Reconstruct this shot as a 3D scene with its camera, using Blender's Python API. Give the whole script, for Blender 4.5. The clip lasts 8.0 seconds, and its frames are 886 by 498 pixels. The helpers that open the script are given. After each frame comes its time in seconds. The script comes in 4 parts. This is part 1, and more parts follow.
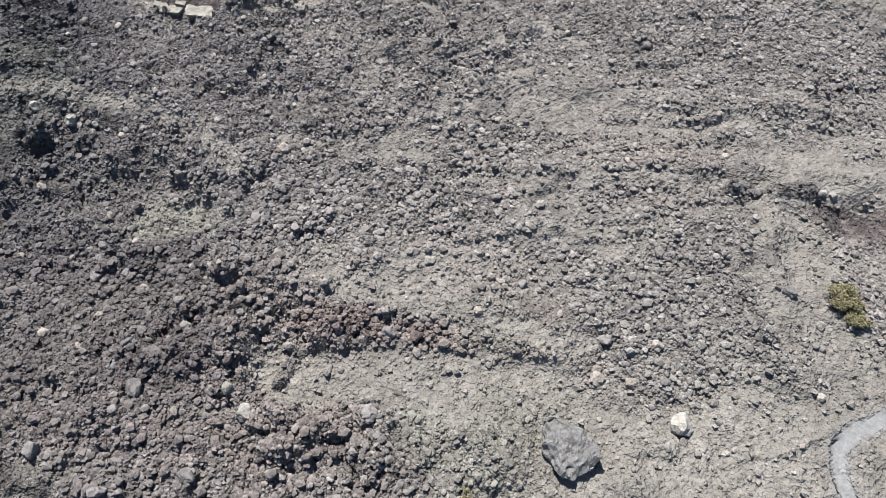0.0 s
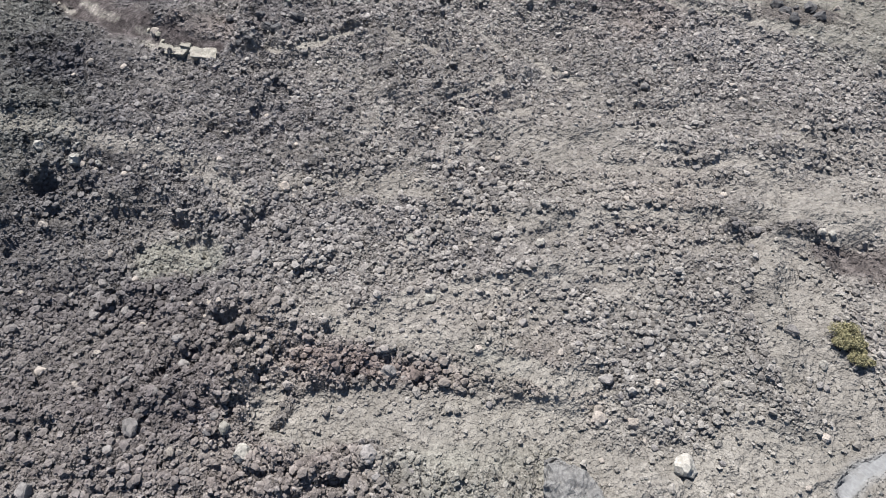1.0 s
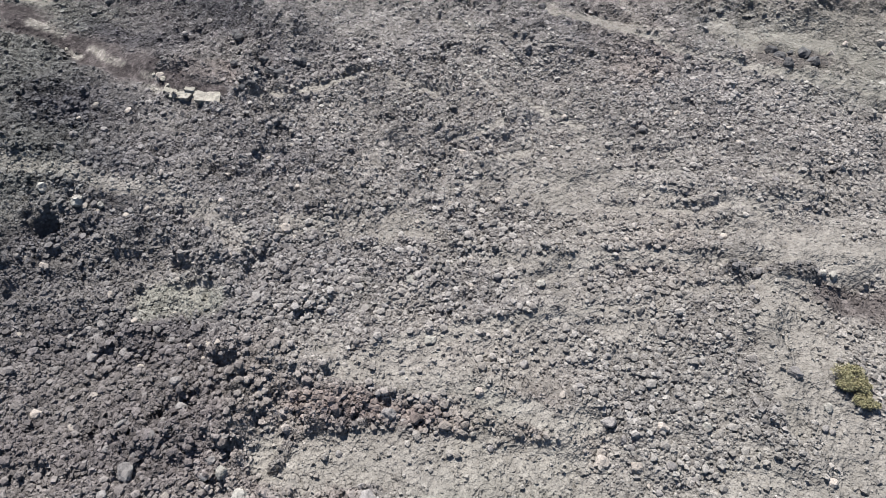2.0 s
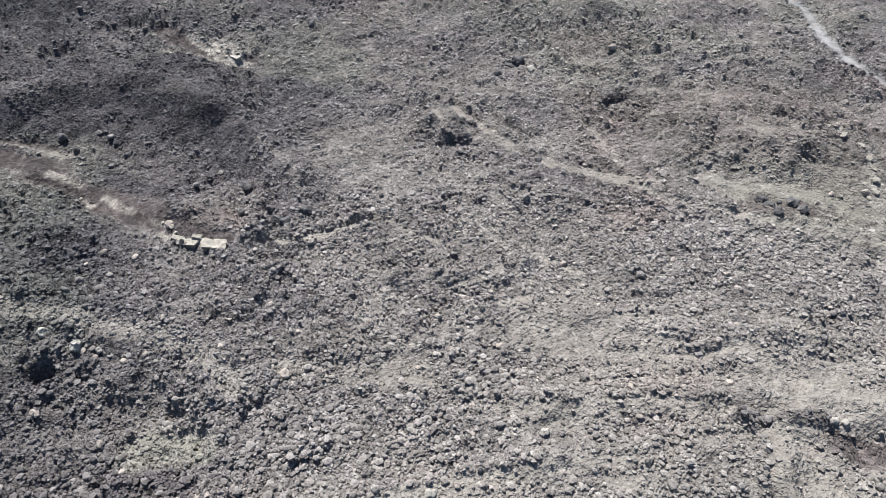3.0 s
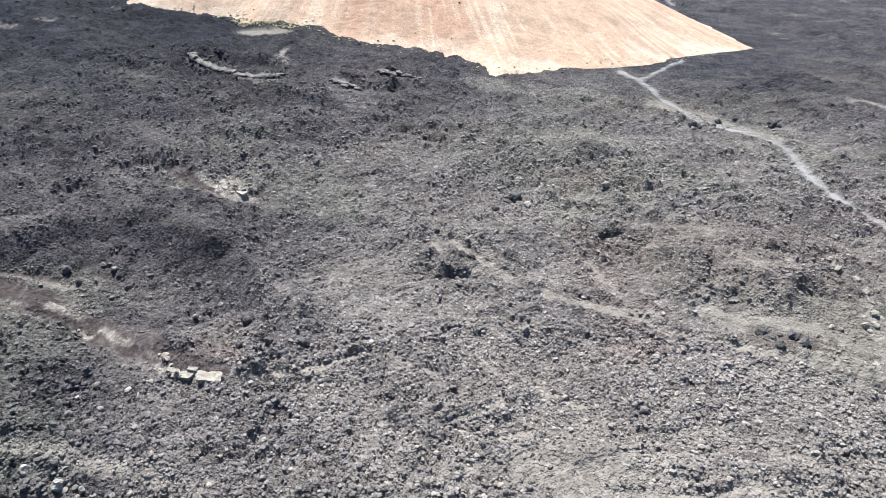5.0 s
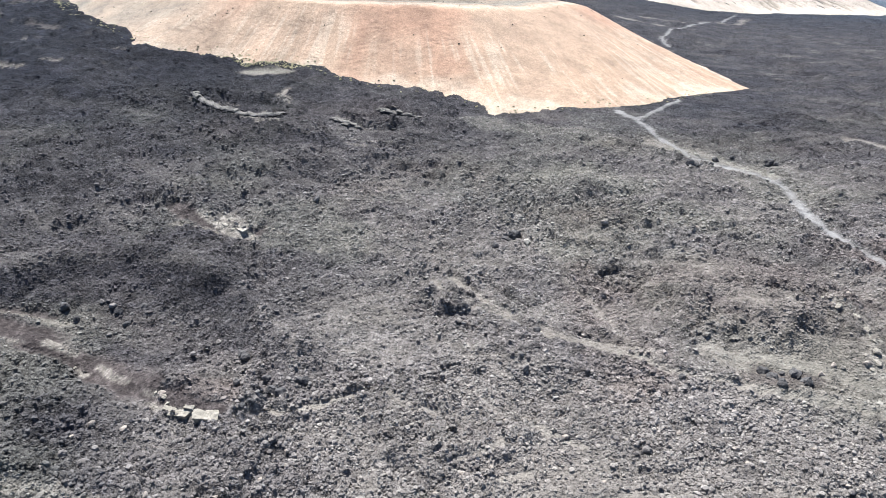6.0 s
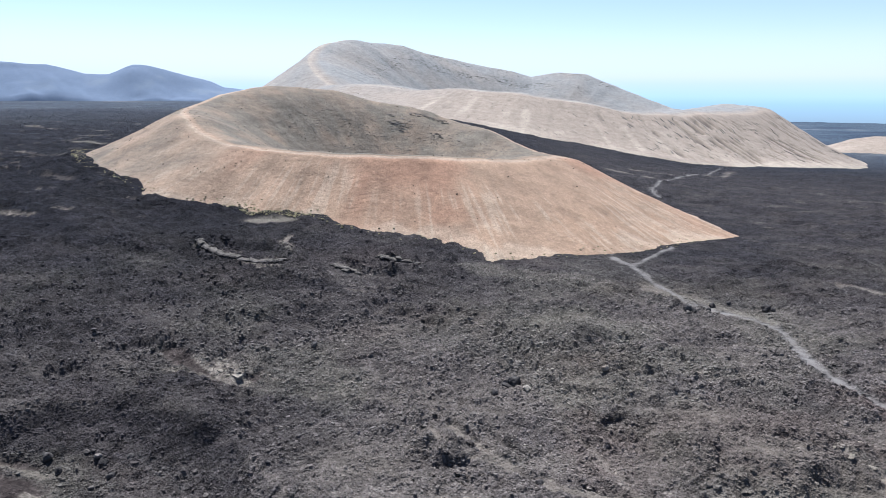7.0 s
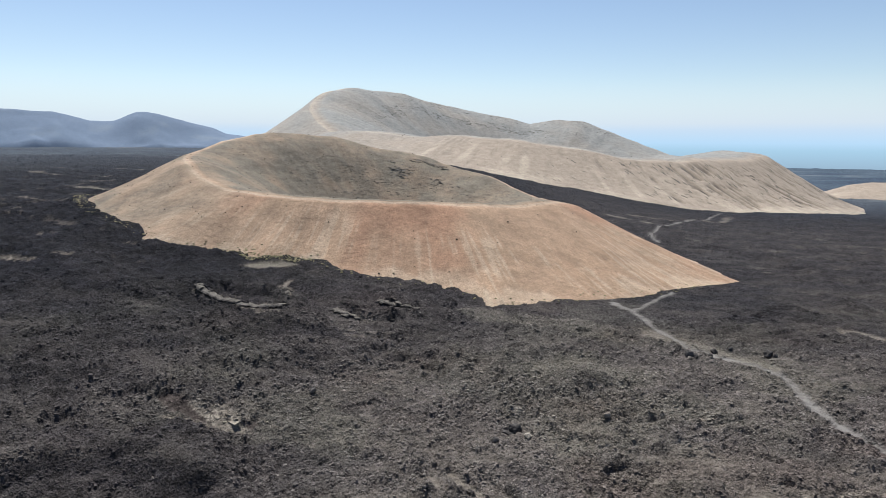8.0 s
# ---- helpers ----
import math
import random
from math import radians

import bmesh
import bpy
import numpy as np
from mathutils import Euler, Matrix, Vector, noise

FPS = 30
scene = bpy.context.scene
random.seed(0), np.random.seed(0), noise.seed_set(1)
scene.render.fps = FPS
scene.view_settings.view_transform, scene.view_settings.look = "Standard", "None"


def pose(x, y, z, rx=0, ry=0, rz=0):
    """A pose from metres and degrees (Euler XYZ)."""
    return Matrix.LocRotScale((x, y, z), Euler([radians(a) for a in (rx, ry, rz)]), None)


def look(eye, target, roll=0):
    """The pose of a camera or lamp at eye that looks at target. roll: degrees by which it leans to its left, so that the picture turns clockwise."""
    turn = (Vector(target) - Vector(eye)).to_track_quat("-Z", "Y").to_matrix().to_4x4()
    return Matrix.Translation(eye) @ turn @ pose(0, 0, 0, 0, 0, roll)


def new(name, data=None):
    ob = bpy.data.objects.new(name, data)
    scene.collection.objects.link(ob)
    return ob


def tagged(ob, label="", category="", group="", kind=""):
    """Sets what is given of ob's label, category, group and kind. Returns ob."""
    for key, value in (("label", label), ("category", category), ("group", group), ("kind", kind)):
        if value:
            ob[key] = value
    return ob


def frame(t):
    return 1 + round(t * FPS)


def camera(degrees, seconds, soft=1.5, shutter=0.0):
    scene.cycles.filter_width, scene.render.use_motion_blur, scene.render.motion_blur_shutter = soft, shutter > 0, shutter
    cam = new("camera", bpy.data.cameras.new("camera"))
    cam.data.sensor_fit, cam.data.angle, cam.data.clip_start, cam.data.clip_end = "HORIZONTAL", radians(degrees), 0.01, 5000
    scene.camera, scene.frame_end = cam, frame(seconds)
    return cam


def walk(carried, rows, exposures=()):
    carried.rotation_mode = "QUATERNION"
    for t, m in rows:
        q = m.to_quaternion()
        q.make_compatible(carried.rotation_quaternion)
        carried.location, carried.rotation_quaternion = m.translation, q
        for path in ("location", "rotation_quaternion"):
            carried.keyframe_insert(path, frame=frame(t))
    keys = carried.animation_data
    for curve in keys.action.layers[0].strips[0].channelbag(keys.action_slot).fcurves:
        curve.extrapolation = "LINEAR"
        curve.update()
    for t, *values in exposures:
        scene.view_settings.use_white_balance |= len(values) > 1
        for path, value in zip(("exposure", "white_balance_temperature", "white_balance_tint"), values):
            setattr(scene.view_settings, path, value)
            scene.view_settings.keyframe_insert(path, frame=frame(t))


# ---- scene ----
# ---- camera: a hovering drone that tilts up ----
EYE = (0.0, 0.0, 48.0)


def aim(yaw, pitch, roll):
    """The drone's pose: yaw to the left of +y and pitch up, in degrees."""
    a, b = radians(yaw), radians(pitch)
    ahead = Vector((-math.sin(a) * math.cos(b), math.cos(a) * math.cos(b), math.sin(b)))
    return look(EYE, Vector(EYE) + 100 * ahead, roll)


cam = camera(64.59, 8.0, soft=0.4)
walk(cam, [
    (0.0, aim(0.26, -56.20, -0.02)), (0.3, aim(0.26, -55.38, 0.01)), (0.5, aim(0.26, -54.71, 0.02)),
    (1.0, aim(0.28, -53.08, -0.01)), (1.2, aim(0.29, -52.42, -0.02)), (1.8, aim(0.31, -50.52, -0.05)),
    (2.3, aim(0.33, -48.90, -0.08)), (2.5, aim(0.33, -48.12, -0.09)), (2.6, aim(0.35, -45.14, -0.09)),
    (2.7, aim(0.36, -42.98, -0.10)), (2.8, aim(0.38, -39.96, -0.10)), (2.9, aim(0.39, -38.24, -0.11)),
    (3.0, aim(0.40, -37.89, -0.11)), (3.4, aim(0.41, -36.62, -0.11)), (3.5, aim(0.41, -36.38, -0.11)),
    (3.7, aim(0.41, -35.74, -0.10)), (3.9, aim(0.41, -35.12, -0.08)), (4.0, aim(0.41, -33.83, -0.08)),
    (4.1, aim(0.40, -31.82, -0.06)), (4.2, aim(0.38, -29.54, -0.05)), (4.3, aim(0.37, -29.28, -0.04)),
    (4.5, aim(0.35, -28.63, -0.01)), (4.7, aim(0.34, -27.98, 0.01)), (5.25, aim(0.31, -26.32, 0.06)),
    (5.8, aim(0.29, -24.64, 0.12)), (6.0, aim(0.28, -24.08, 0.13)), (6.5, aim(0.27, -22.49, 0.14)),
    (6.6, aim(0.26, -22.42, 0.15)), (6.7, aim(0.24, -20.40, 0.17)), (6.8, aim(0.22, -17.36, 0.18)),
    (6.9, aim(0.21, -15.32, 0.20)), (7.0, aim(0.19, -12.24, 0.21)), (7.1, aim(0.19, -11.50, 0.22)),
    (7.2, aim(0.19, -11.06, 0.22)), (7.5, aim(0.19, -10.21, 0.23)), (7.7, aim(0.19, -9.54, 0.24)),
    (8.0, aim(0.19, -8.56, 0.25)),
], exposures=[(0.0, 1.63, 6060, 10), (2.5, 1.73, 6050, 10), (3.5, 1.9, 6010, 10), (4.7, 2.0, 5990, 10), (6.0, 1.93, 5970, 10), (6.6, 1.8, 5930, 11), (7.0, 1.13, 5920, 14), (7.5, 0.96, 6250, 12), (8.0, 0.83, 6430, 11)])

# ---- sky and sun ----
SUN = Vector((-0.20, 0.44, 0.86)).normalized()
world = bpy.data.worlds.new("sky")
scene.world = world
world.use_nodes = True
wn, wl = world.node_tree.nodes, world.node_tree.links
sky = wn.new("ShaderNodeTexSky")
sky.sky_type, sky.sun_disc = "NISHITA", False
sky.sun_elevation, sky.sun_rotation = math.asin(SUN.z), math.atan2(SUN.x, SUN.y)
sky.altitude, sky.air_density, sky.dust_density, sky.ozone_density = 600, 0.9, 0.3, 0.2
wl.new(sky.outputs["Color"], wn["Background"].inputs["Color"])
wn["Background"].inputs["Strength"].default_value = 0.066
sun_data = bpy.data.lights.new("sun", "SUN")
sun_data.energy, sun_data.angle, sun_data.color = 5.0, radians(0.53), (1.0, 0.96, 0.90)
sun = new("sun", sun_data)
sun.matrix_world = look((0, 0, 300), Vector((0, 0, 300)) - 100 * SUN)


# ---- noise on arrays ----
def hashed(i, j, seed):
    h = (i.astype(np.int64) * 374761393 + j.astype(np.int64) * 668265263 + seed * 974634777) & 0xFFFFFFFF
    h = ((h ^ (h >> 13)) * 1274126177) & 0xFFFFFFFF
    h = ((h ^ (h >> 15)) * 2246822519) & 0xFFFFFFFF
    return ((h ^ (h >> 16)) & 0xFFFFFF) / float(0xFFFFFF)


def value_noise(x, y, seed=0):
    i, j = np.floor(x), np.floor(y)
    u, v = x - i, y - j
    u, v = u * u * (3 - 2 * u), v * v * (3 - 2 * v)
    a, b = hashed(i, j, seed), hashed(i + 1, j, seed)
    c, d = hashed(i, j + 1, seed), hashed(i + 1, j + 1, seed)
    return a + (b - a) * u + (c - a) * v + (a - b - c + d) * u * v


def fbm(x, y, size, seed=0, octaves=4, gain=0.5):
    """Fractal noise about 0, roughly from -1 to 1, with features of that size in metres."""
    total, amp, norm = 0.0, 1.0, 0.0
    for k in range(octaves):
        total = total + amp * (2 * value_noise(x * 2**k / size + 17.3 * k, y * 2**k / size - 9.1 * k, seed + k) - 1)
        norm, amp = norm + amp, amp * gain
    return total / norm * 1.6


def cells(x, y, size, seed=0):
    """Distance to the nearest of scattered centres, in cells, and a random number of that centre."""
    x, y = x / size, y / size
    i, j = np.floor(x), np.floor(y)
    best, who = np.full(x.shape, 9.0), np.zeros(x.shape)
    for di in (-1, 0, 1):
        for dj in (-1, 0, 1):
            a, b = i + di, j + dj
            far = np.hypot(a + hashed(a, b, seed) - x, b + hashed(a, b, seed + 1) - y)
            near = far < best
            best, who = np.where(near, far, best), np.where(near, hashed(a, b, seed + 2), who)
    return best, who


def smooth(a, b, x):
    q = np.clip((x - a) / (b - a), 0, 1)
    return q * q * (3 - 2 * q)


def along(x, y, points):
    """Distance to a line of points, how far along it (0 to 1) the nearest place lies, and the side: 1 to the left of the line's way."""
    best, where, side = np.full(np.shape(x), 1e9), np.zeros(np.shape(x)), np.ones(np.shape(x))
    count = len(points) - 1
    for k, ((ax, ay), (bx, by)) in enumerate(zip(points[:-1], points[1:])):
        dx, dy = bx - ax, by - ay
        q = np.clip(((x - ax) * dx + (y - ay) * dy) / (dx * dx + dy * dy), 0, 1)
        far = np.hypot(x - ax - q * dx, y - ay - q * dy)
        near = far < best
        best, where = np.where(near, far, best), np.where(near, (k + q) / count, where)
        side = np.where(near, np.sign(dx * (y - ay) - dy * (x - ax)), side)
    return best, where, side


def sheet(name, verts, faces, material, colours=(), soft=True):
    """A mesh object from arrays of places and of faces with 3 or 4 corners each; colours: (name, array of rgb per vertex)."""
    mesh = bpy.data.meshes.new(name)
    sides = faces.shape[1]
    mesh.vertices.add(len(verts))
    mesh.vertices.foreach_set("co", verts.astype(np.float32).ravel())
    mesh.loops.add(faces.size)
    mesh.loops.foreach_set("vertex_index", faces.astype(np.int32).ravel())
    mesh.polygons.add(len(faces))
    mesh.polygons.foreach_set("loop_start", np.arange(0, faces.size, sides, dtype=np.int32))
    mesh.update(calc_edges=True)
    mesh.polygons.foreach_set("use_smooth", np.full(len(faces), soft))
    for label, rgb in colours:
        layer = mesh.attributes.new(label, "FLOAT_COLOR", "POINT")
        layer.data.foreach_set("color", np.c_[rgb, np.ones(len(verts))].astype(np.float32).ravel())
    mesh.materials.append(material)
    return new(name, mesh)


def grid_faces(rows, cols, closed=False):
    i, j = np.meshgrid(np.arange(rows - 1), np.arange(cols if closed else cols - 1), indexing="ij")
    k = (j + 1) % cols
    return np.stack([i * cols + j, i * cols + k, (i + 1) * cols + k, (i + 1) * cols + j], -1).reshape(-1, 4)


# ---- materials ----
class Nodes:
    """Short hand for building a node material."""

    def __init__(self, name, rough=0.9):
        self.material = bpy.data.materials.new(name)
        self.material.use_nodes = True
        self.tree = self.material.node_tree
        self.shader = self.tree.nodes["Principled BSDF"]
        self.shader.inputs["Roughness"].default_value = rough
        self.shader.inputs["Specular IOR Level"].default_value = 0.25
        self.place = self.add("ShaderNodeTexCoord").outputs["Object"]

    def add(self, kind, **values):
        node = self.tree.nodes.new(kind)
        for key, value in values.items():
            node.inputs[key.replace("_", " ")].default_value = value
        return node

    def link(self, a, b):
        self.tree.links.new(a, b)

    def noise(self, scale, detail=4, rough=0.55, stretch=None):
        node = self.add("ShaderNodeTexNoise", Scale=scale, Detail=detail, Roughness=rough)
        place = self.place
        if stretch:
            m = self.add("ShaderNodeMapping", Scale=stretch)
            self.link(place, m.inputs["Vector"])
            place = m.outputs["Vector"]
        self.link(place, node.inputs["Vector"])
        return node.outputs["Fac"]

    def cracks(self, scale, output="Distance", feature="F1"):
        node = self.add("ShaderNodeTexVoronoi", Scale=scale)
        node.feature = feature
        self.link(self.place, node.inputs["Vector"])
        return node.outputs[output]

    def ramp(self, fac, *stops):
        node = self.add("ShaderNodeValToRGB")
        while len(node.color_ramp.elements) < len(stops):
            node.color_ramp.elements.new(0.5)
        for e, (at, colour) in zip(node.color_ramp.elements, stops):
            e.position, e.color = at, (*(colour if isinstance(colour, tuple) else (colour,) * 3), 1)
        self.link(fac, node.inputs["Fac"])
        return node.outputs["Color"]

    def mix(self, fac, a, b, kind="MIX"):
        node = self.add("ShaderNodeMixRGB")
        node.blend_type = kind
        for value, slot in ((fac, "Fac"), (a, "Color1"), (b, "Color2")):
            if isinstance(value, (int, float)):
                node.inputs[slot].default_value = value if slot == "Fac" else (value, value, value, 1)
            elif isinstance(value, tuple):
                node.inputs[slot].default_value = (*value, 1)
            else:
                self.link(value, node.inputs[slot])
        return node.outputs["Color"]

    def maths(self, kind, a, b=0.0):
        node = self.add("ShaderNodeMath")
        node.operation = kind
        for n, value in enumerate((a, b)):
            if isinstance(value, (int, float)):
                node.inputs[n].default_value = value
            else:
                self.link(value, node.inputs[n])
        return node.outputs["Value"]

    def layer(self, name):
        """The three channels of a mesh's colour layer."""
        node = self.add("ShaderNodeAttribute")
        node.attribute_name = name
        split = self.add("ShaderNodeSeparateColor")
        self.link(node.outputs["Color"], split.inputs["Color"])
        return split.outputs[0], split.outputs[1], split.outputs[2]

    def island(self):
        return self.add("ShaderNodeNewGeometry").outputs["Random Per Island"]

    def bump(self, height, distance, strength=1.0):
        node = self.add("ShaderNodeBump", Strength=strength, Distance=distance)
        self.link(height, node.inputs["Height"])
        if self.shader.inputs["Normal"].links:
            self.link(self.shader.inputs["Normal"].links[0].from_socket, node.inputs["Normal"])
        self.link(node.outputs["Normal"], self.shader.inputs["Normal"])

    def done(self, colour):
        if isinstance(colour, tuple):
            self.shader.inputs["Base Color"].default_value = (*colour, 1)
        else:
            self.link(colour, self.shader.inputs["Base Color"])
        return self.material


def lava_colour(n, stone):
    """Clinker colours under dust: layer 'soil' holds dust, pale ash and rust; 'soil2' trodden path, dark (clinker and
    painted shade) and moss.
    """
    dust, pale, rust = n.layer("soil")
    path, dark, moss = n.layer("soil2")
    bank, black, hazed_coast = n.layer("soil3")
    grain = n.noise(2.6, 7, 0.75)
    broad = n.noise(0.05, 5, 0.6)
    base = n.ramp(grain, (0.3, (0.080, 0.072, 0.067)), (0.5, (0.138, 0.124, 0.117)), (0.7, (0.215, 0.195, 0.183)))
    if stone:
        pick = n.island()
        base = n.mix(0.65, base, n.ramp(pick, (0.0, (0.072, 0.064, 0.058)), (0.4, (0.118, 0.105, 0.095)),
                                        (0.75, (0.155, 0.139, 0.126)), (0.97, (0.185, 0.168, 0.151)), (1.0, (0.26, 0.238, 0.21))))
    base = n.mix(n.maths("MULTIPLY", rust, 0.75), base, n.ramp(grain, (0.3, (0.052, 0.038, 0.033)), (0.7, (0.190, 0.142, 0.122))))
    base = n.mix(n.maths("MULTIPLY", dark, 0.9), base, n.ramp(grain, (0.3, (0.018, 0.0169, 0.0181)), (0.7, (0.076, 0.071, 0.075))))
    dusty = n.ramp(n.noise(1.6, 8, 0.7), (0.3, (0.126, 0.112, 0.096)), (0.7, (0.200, 0.180, 0.155)))
    base = n.mix(n.maths("MULTIPLY", dust, 0.8 if stone else 0.95), base, dusty)
    base = n.mix(n.maths("MULTIPLY", moss, 0.5), base, n.ramp(grain, (0.3, (0.070, 0.069, 0.052)), (0.7, (0.215, 0.211, 0.170))))
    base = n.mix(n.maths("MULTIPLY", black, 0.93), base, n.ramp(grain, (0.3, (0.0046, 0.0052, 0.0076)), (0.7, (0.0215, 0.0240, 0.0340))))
    earth = n.ramp(n.noise(0.9, 7, 0.75, (1.0, 1.0, 2.5)), (0.3, (0.020, 0.0165, 0.0155)), (0.5, (0.040, 0.033, 0.031)), (0.68, (0.088, 0.076, 0.070)))
    base = n.mix(bank, base, earth)
    base = n.mix(hazed_coast, base, n.ramp(n.noise(0.004, 6, 0.65, (0.6, 1.0, 1.0)), (0.35, (0.040, 0.060, 0.090)), (0.55, (0.070, 0.098, 0.130)), (0.68, (0.20, 0.22, 0.23))))
    base = n.mix(pale, base, n.ramp(grain, (0.3, (0.115, 0.103, 0.087)), (0.7, (0.275, 0.250, 0.214))))
    base = n.mix(path, base, n.ramp(n.noise(3.0, 5, 0.7), (0.3, (0.128, 0.123, 0.117)), (0.7, (0.196, 0.190, 0.182))))
    if not stone:
        clast = n.add("ShaderNodeSeparateColor")
        n.link(n.cracks(2.2, "Color"), clast.inputs["Color"])
        lump = n.add("ShaderNodeSeparateColor")
        n.link(n.cracks(0.55, "Color"), lump.inputs["Color"])
        spots = n.maths("MULTIPLY", n.ramp(clast.outputs[0], (0.0, 0.7), (0.75, 1.05), (1.0, 1.6)), n.ramp(lump.outputs[0], (0.0, 0.74), (1.0, 1.26)))
        calm = n.maths("SUBTRACT", 0.9, n.maths("MULTIPLY", n.maths("MAXIMUM", path, n.maths("MULTIPLY", dust, 0.75)), 0.85))
        base = n.mix(calm, base, spots, "MULTIPLY")
    if stone:
        base = n.mix(0.8, base, n.ramp(n.add("ShaderNodeNewGeometry").outputs["Random Per Island"], (0.0, 0.72), (0.6, 1.0), (1.0, 1.22)), "MULTIPLY")
    speck = n.ramp(n.noise(11.0, 5, 0.9), (0.36, 0.68), (0.5, 0.98), (0.64, 1.22))
    base = n.mix(n.maths("SUBTRACT", 0.8, n.maths("MULTIPLY", path, 0.7)), base, speck, "MULTIPLY")
    mottle = n.ramp(n.noise(0.35, 9, 0.8), (0.34, 0.65), (0.5, 0.98), (0.66, 1.3))
    base = n.mix(n.maths("SUBTRACT", 0.75, n.maths("MULTIPLY", n.maths("MAXIMUM", path, n.maths("MULTIPLY", dust, 0.6)), 0.7)), base, mottle, "MULTIPLY")
    heaps = n.ramp(n.noise(0.12, 8, 0.85), (0.38, 0.45), (0.5, 0.92), (0.62, 1.75))
    base = n.mix(n.maths("MULTIPLY", black, 0.8), base, heaps, "MULTIPLY")
    return n.mix(0.5, base, n.ramp(broad, (0.3, 0.84), (0.7, 1.4)) if stone else n.ramp(broad, (0.3, 0.36), (0.7, 0.84)), "MULTIPLY")


def lava_ground_material():
    n = Nodes("lava_clinker", 0.95)
    n.shader.inputs["Specular IOR Level"].default_value = 0.06
    colour = lava_colour(n, False)
    loose = n.maths("SUBTRACT", 1.0, n.maths("MAXIMUM", n.maths("MULTIPLY", n.layer("soil2")[0], 0.93), n.maths("MAXIMUM", n.maths("MULTIPLY", n.layer("soil3")[0], 0.75), n.maths("MULTIPLY", n.layer("soil")[0], 0.5))))
    n.bump(n.maths("MULTIPLY", n.noise(1.3, 5, 0.65), loose), 0.5, 1.0)
    n.bump(n.maths("MULTIPLY", n.cracks(2.4), loose), 0.42, 1.0)
    n.bump(n.maths("MULTIPLY", n.cracks(6.0), loose), 0.17, 1.0)
    return n.done(colour)


def lava_stone_material():
    n = Nodes("lava_stone", 0.92)
    n.shader.inputs["Specular IOR Level"].default_value = 0.08
    colour = lava_colour(n, True)
    n.bump(n.noise(7.0, 7, 0.8), 0.12, 1.0)
    return n.done(colour)


def ash_slope_material(name, low, high, scree, streak, bush=(0.080, 0.074, 0.064), grainy=1.0):
    """Ash of a cone: 'soil' holds the paler scree, the rust (dark gullies on lined flanks) and the scrub; streaks run
    down the slopes.
    """
    n = Nodes(name, 0.95)
    scree_mask, rust, scrub = n.layer("soil")
    grain, broad = n.noise(0.55, 7, 0.7), n.noise(0.035, 5, 0.6)
    colour = n.mix(broad, low, high)
    colour = n.mix(n.maths("MULTIPLY", rust, 0.9), colour, streak)
    colour = n.mix(n.maths("MULTIPLY", scree_mask, 0.9), colour, scree)
    colour = n.mix(n.maths("MULTIPLY", scrub, 0.95), colour, bush)
    colour = n.mix(0.5, colour, n.ramp(grain, (0.3, 0.62), (0.7, 1.2)), "MULTIPLY")
    ledges = n.ramp(n.noise(1.0, 6, 0.7, (0.05, 0.05, 0.45)), (0.38, 0.7), (0.5, 1.0), (0.62, 1.2))
    colour = n.mix(n.maths("ADD", 0.06, n.maths("MULTIPLY", scrub, 0.3)), colour, ledges, "MULTIPLY")
    colour = n.mix(0.75 * grainy, colour, n.ramp(n.noise(1.8, 6, 0.9), (0.36, 0.55), (0.5, 1.0), (0.64, 1.4)), "MULTIPLY")
    colour = n.mix(0.6 * grainy, colour, n.ramp(n.noise(0.09, 7, 0.75), (0.34, 0.6), (0.5, 1.0), (0.66, 1.3)), "MULTIPLY")
    n.bump(n.noise(0.3, 9, 0.75), 1.1, 0.7 * grainy)
    n.bump(n.maths("MULTIPLY", n.noise(1.0, 6, 0.7, (0.12, 0.12, 0.5)), scrub), 0.9, 0.6)
    return n.done(colour)


def boulder_material(name, dark, light, rough=0.9):
    n = Nodes(name, rough)
    tone = n.add("ShaderNodeObjectInfo").outputs["Random"]
    colour = n.ramp(n.noise(2.0, 8, 0.7), (0.3, dark), (0.7, light))
    colour = n.mix(0.7, colour, n.ramp(n.noise(12.0, 4, 0.7), (0.3, 0.6), (0.7, 1.35)), "MULTIPLY")
    colour = n.mix(1.0, colour, n.ramp(tone, (0.0, 0.75), (1.0, 1.2)), "MULTIPLY")
    n.bump(n.noise(5.0, 8, 0.7), 0.12, 0.9)
    return n.done(colour)


def leaf_material():
    n = Nodes("dry_shrub_leaf", 0.7)
    return n.done(n.ramp(n.island(), (0.0, (0.085, 0.075, 0.034)), (0.5, (0.145, 0.128, 0.064)), (1.0, (0.205, 0.180, 0.100))))


def scrub_material():
    n = Nodes("dark_scrub", 0.9)
    return n.done(n.ramp(n.island(), (0.0, (0.030, 0.026, 0.018)), (1.0, (0.075, 0.066, 0.040))))


lava_ground = lava_ground_material()
lava_stone = lava_stone_material()

# ---- lie of the land ----
TRAIL = [(78, 84), (71.5, 98), (69.3, 104.3), (67.7, 109.2), (67.1, 115.3), (67.9, 124.5), (69, 132), (70.2, 138.7), (68.2, 147.8), (61.6, 153.1), (58, 159.3),
         (56.8, 165.7), (54.1, 175.3), (54.1, 185.7), (53.7, 196), (50, 205)]
FORK = [(53.7, 196), (61.4, 205.8), (74, 223.5)]
NEAR_TRAIL = [(48, 27), (38, 20.5), (31.4, 17.8), (28.7, 16.8), (27.1, 15.4), (26.7, 13.5), (26.9, 12), (28, 6), (32, -8)]
FAR_TRAIL = [(118, 385), (126, 430), (160, 515), (200, 590), (250, 680), (330, 850), (365, 930)]
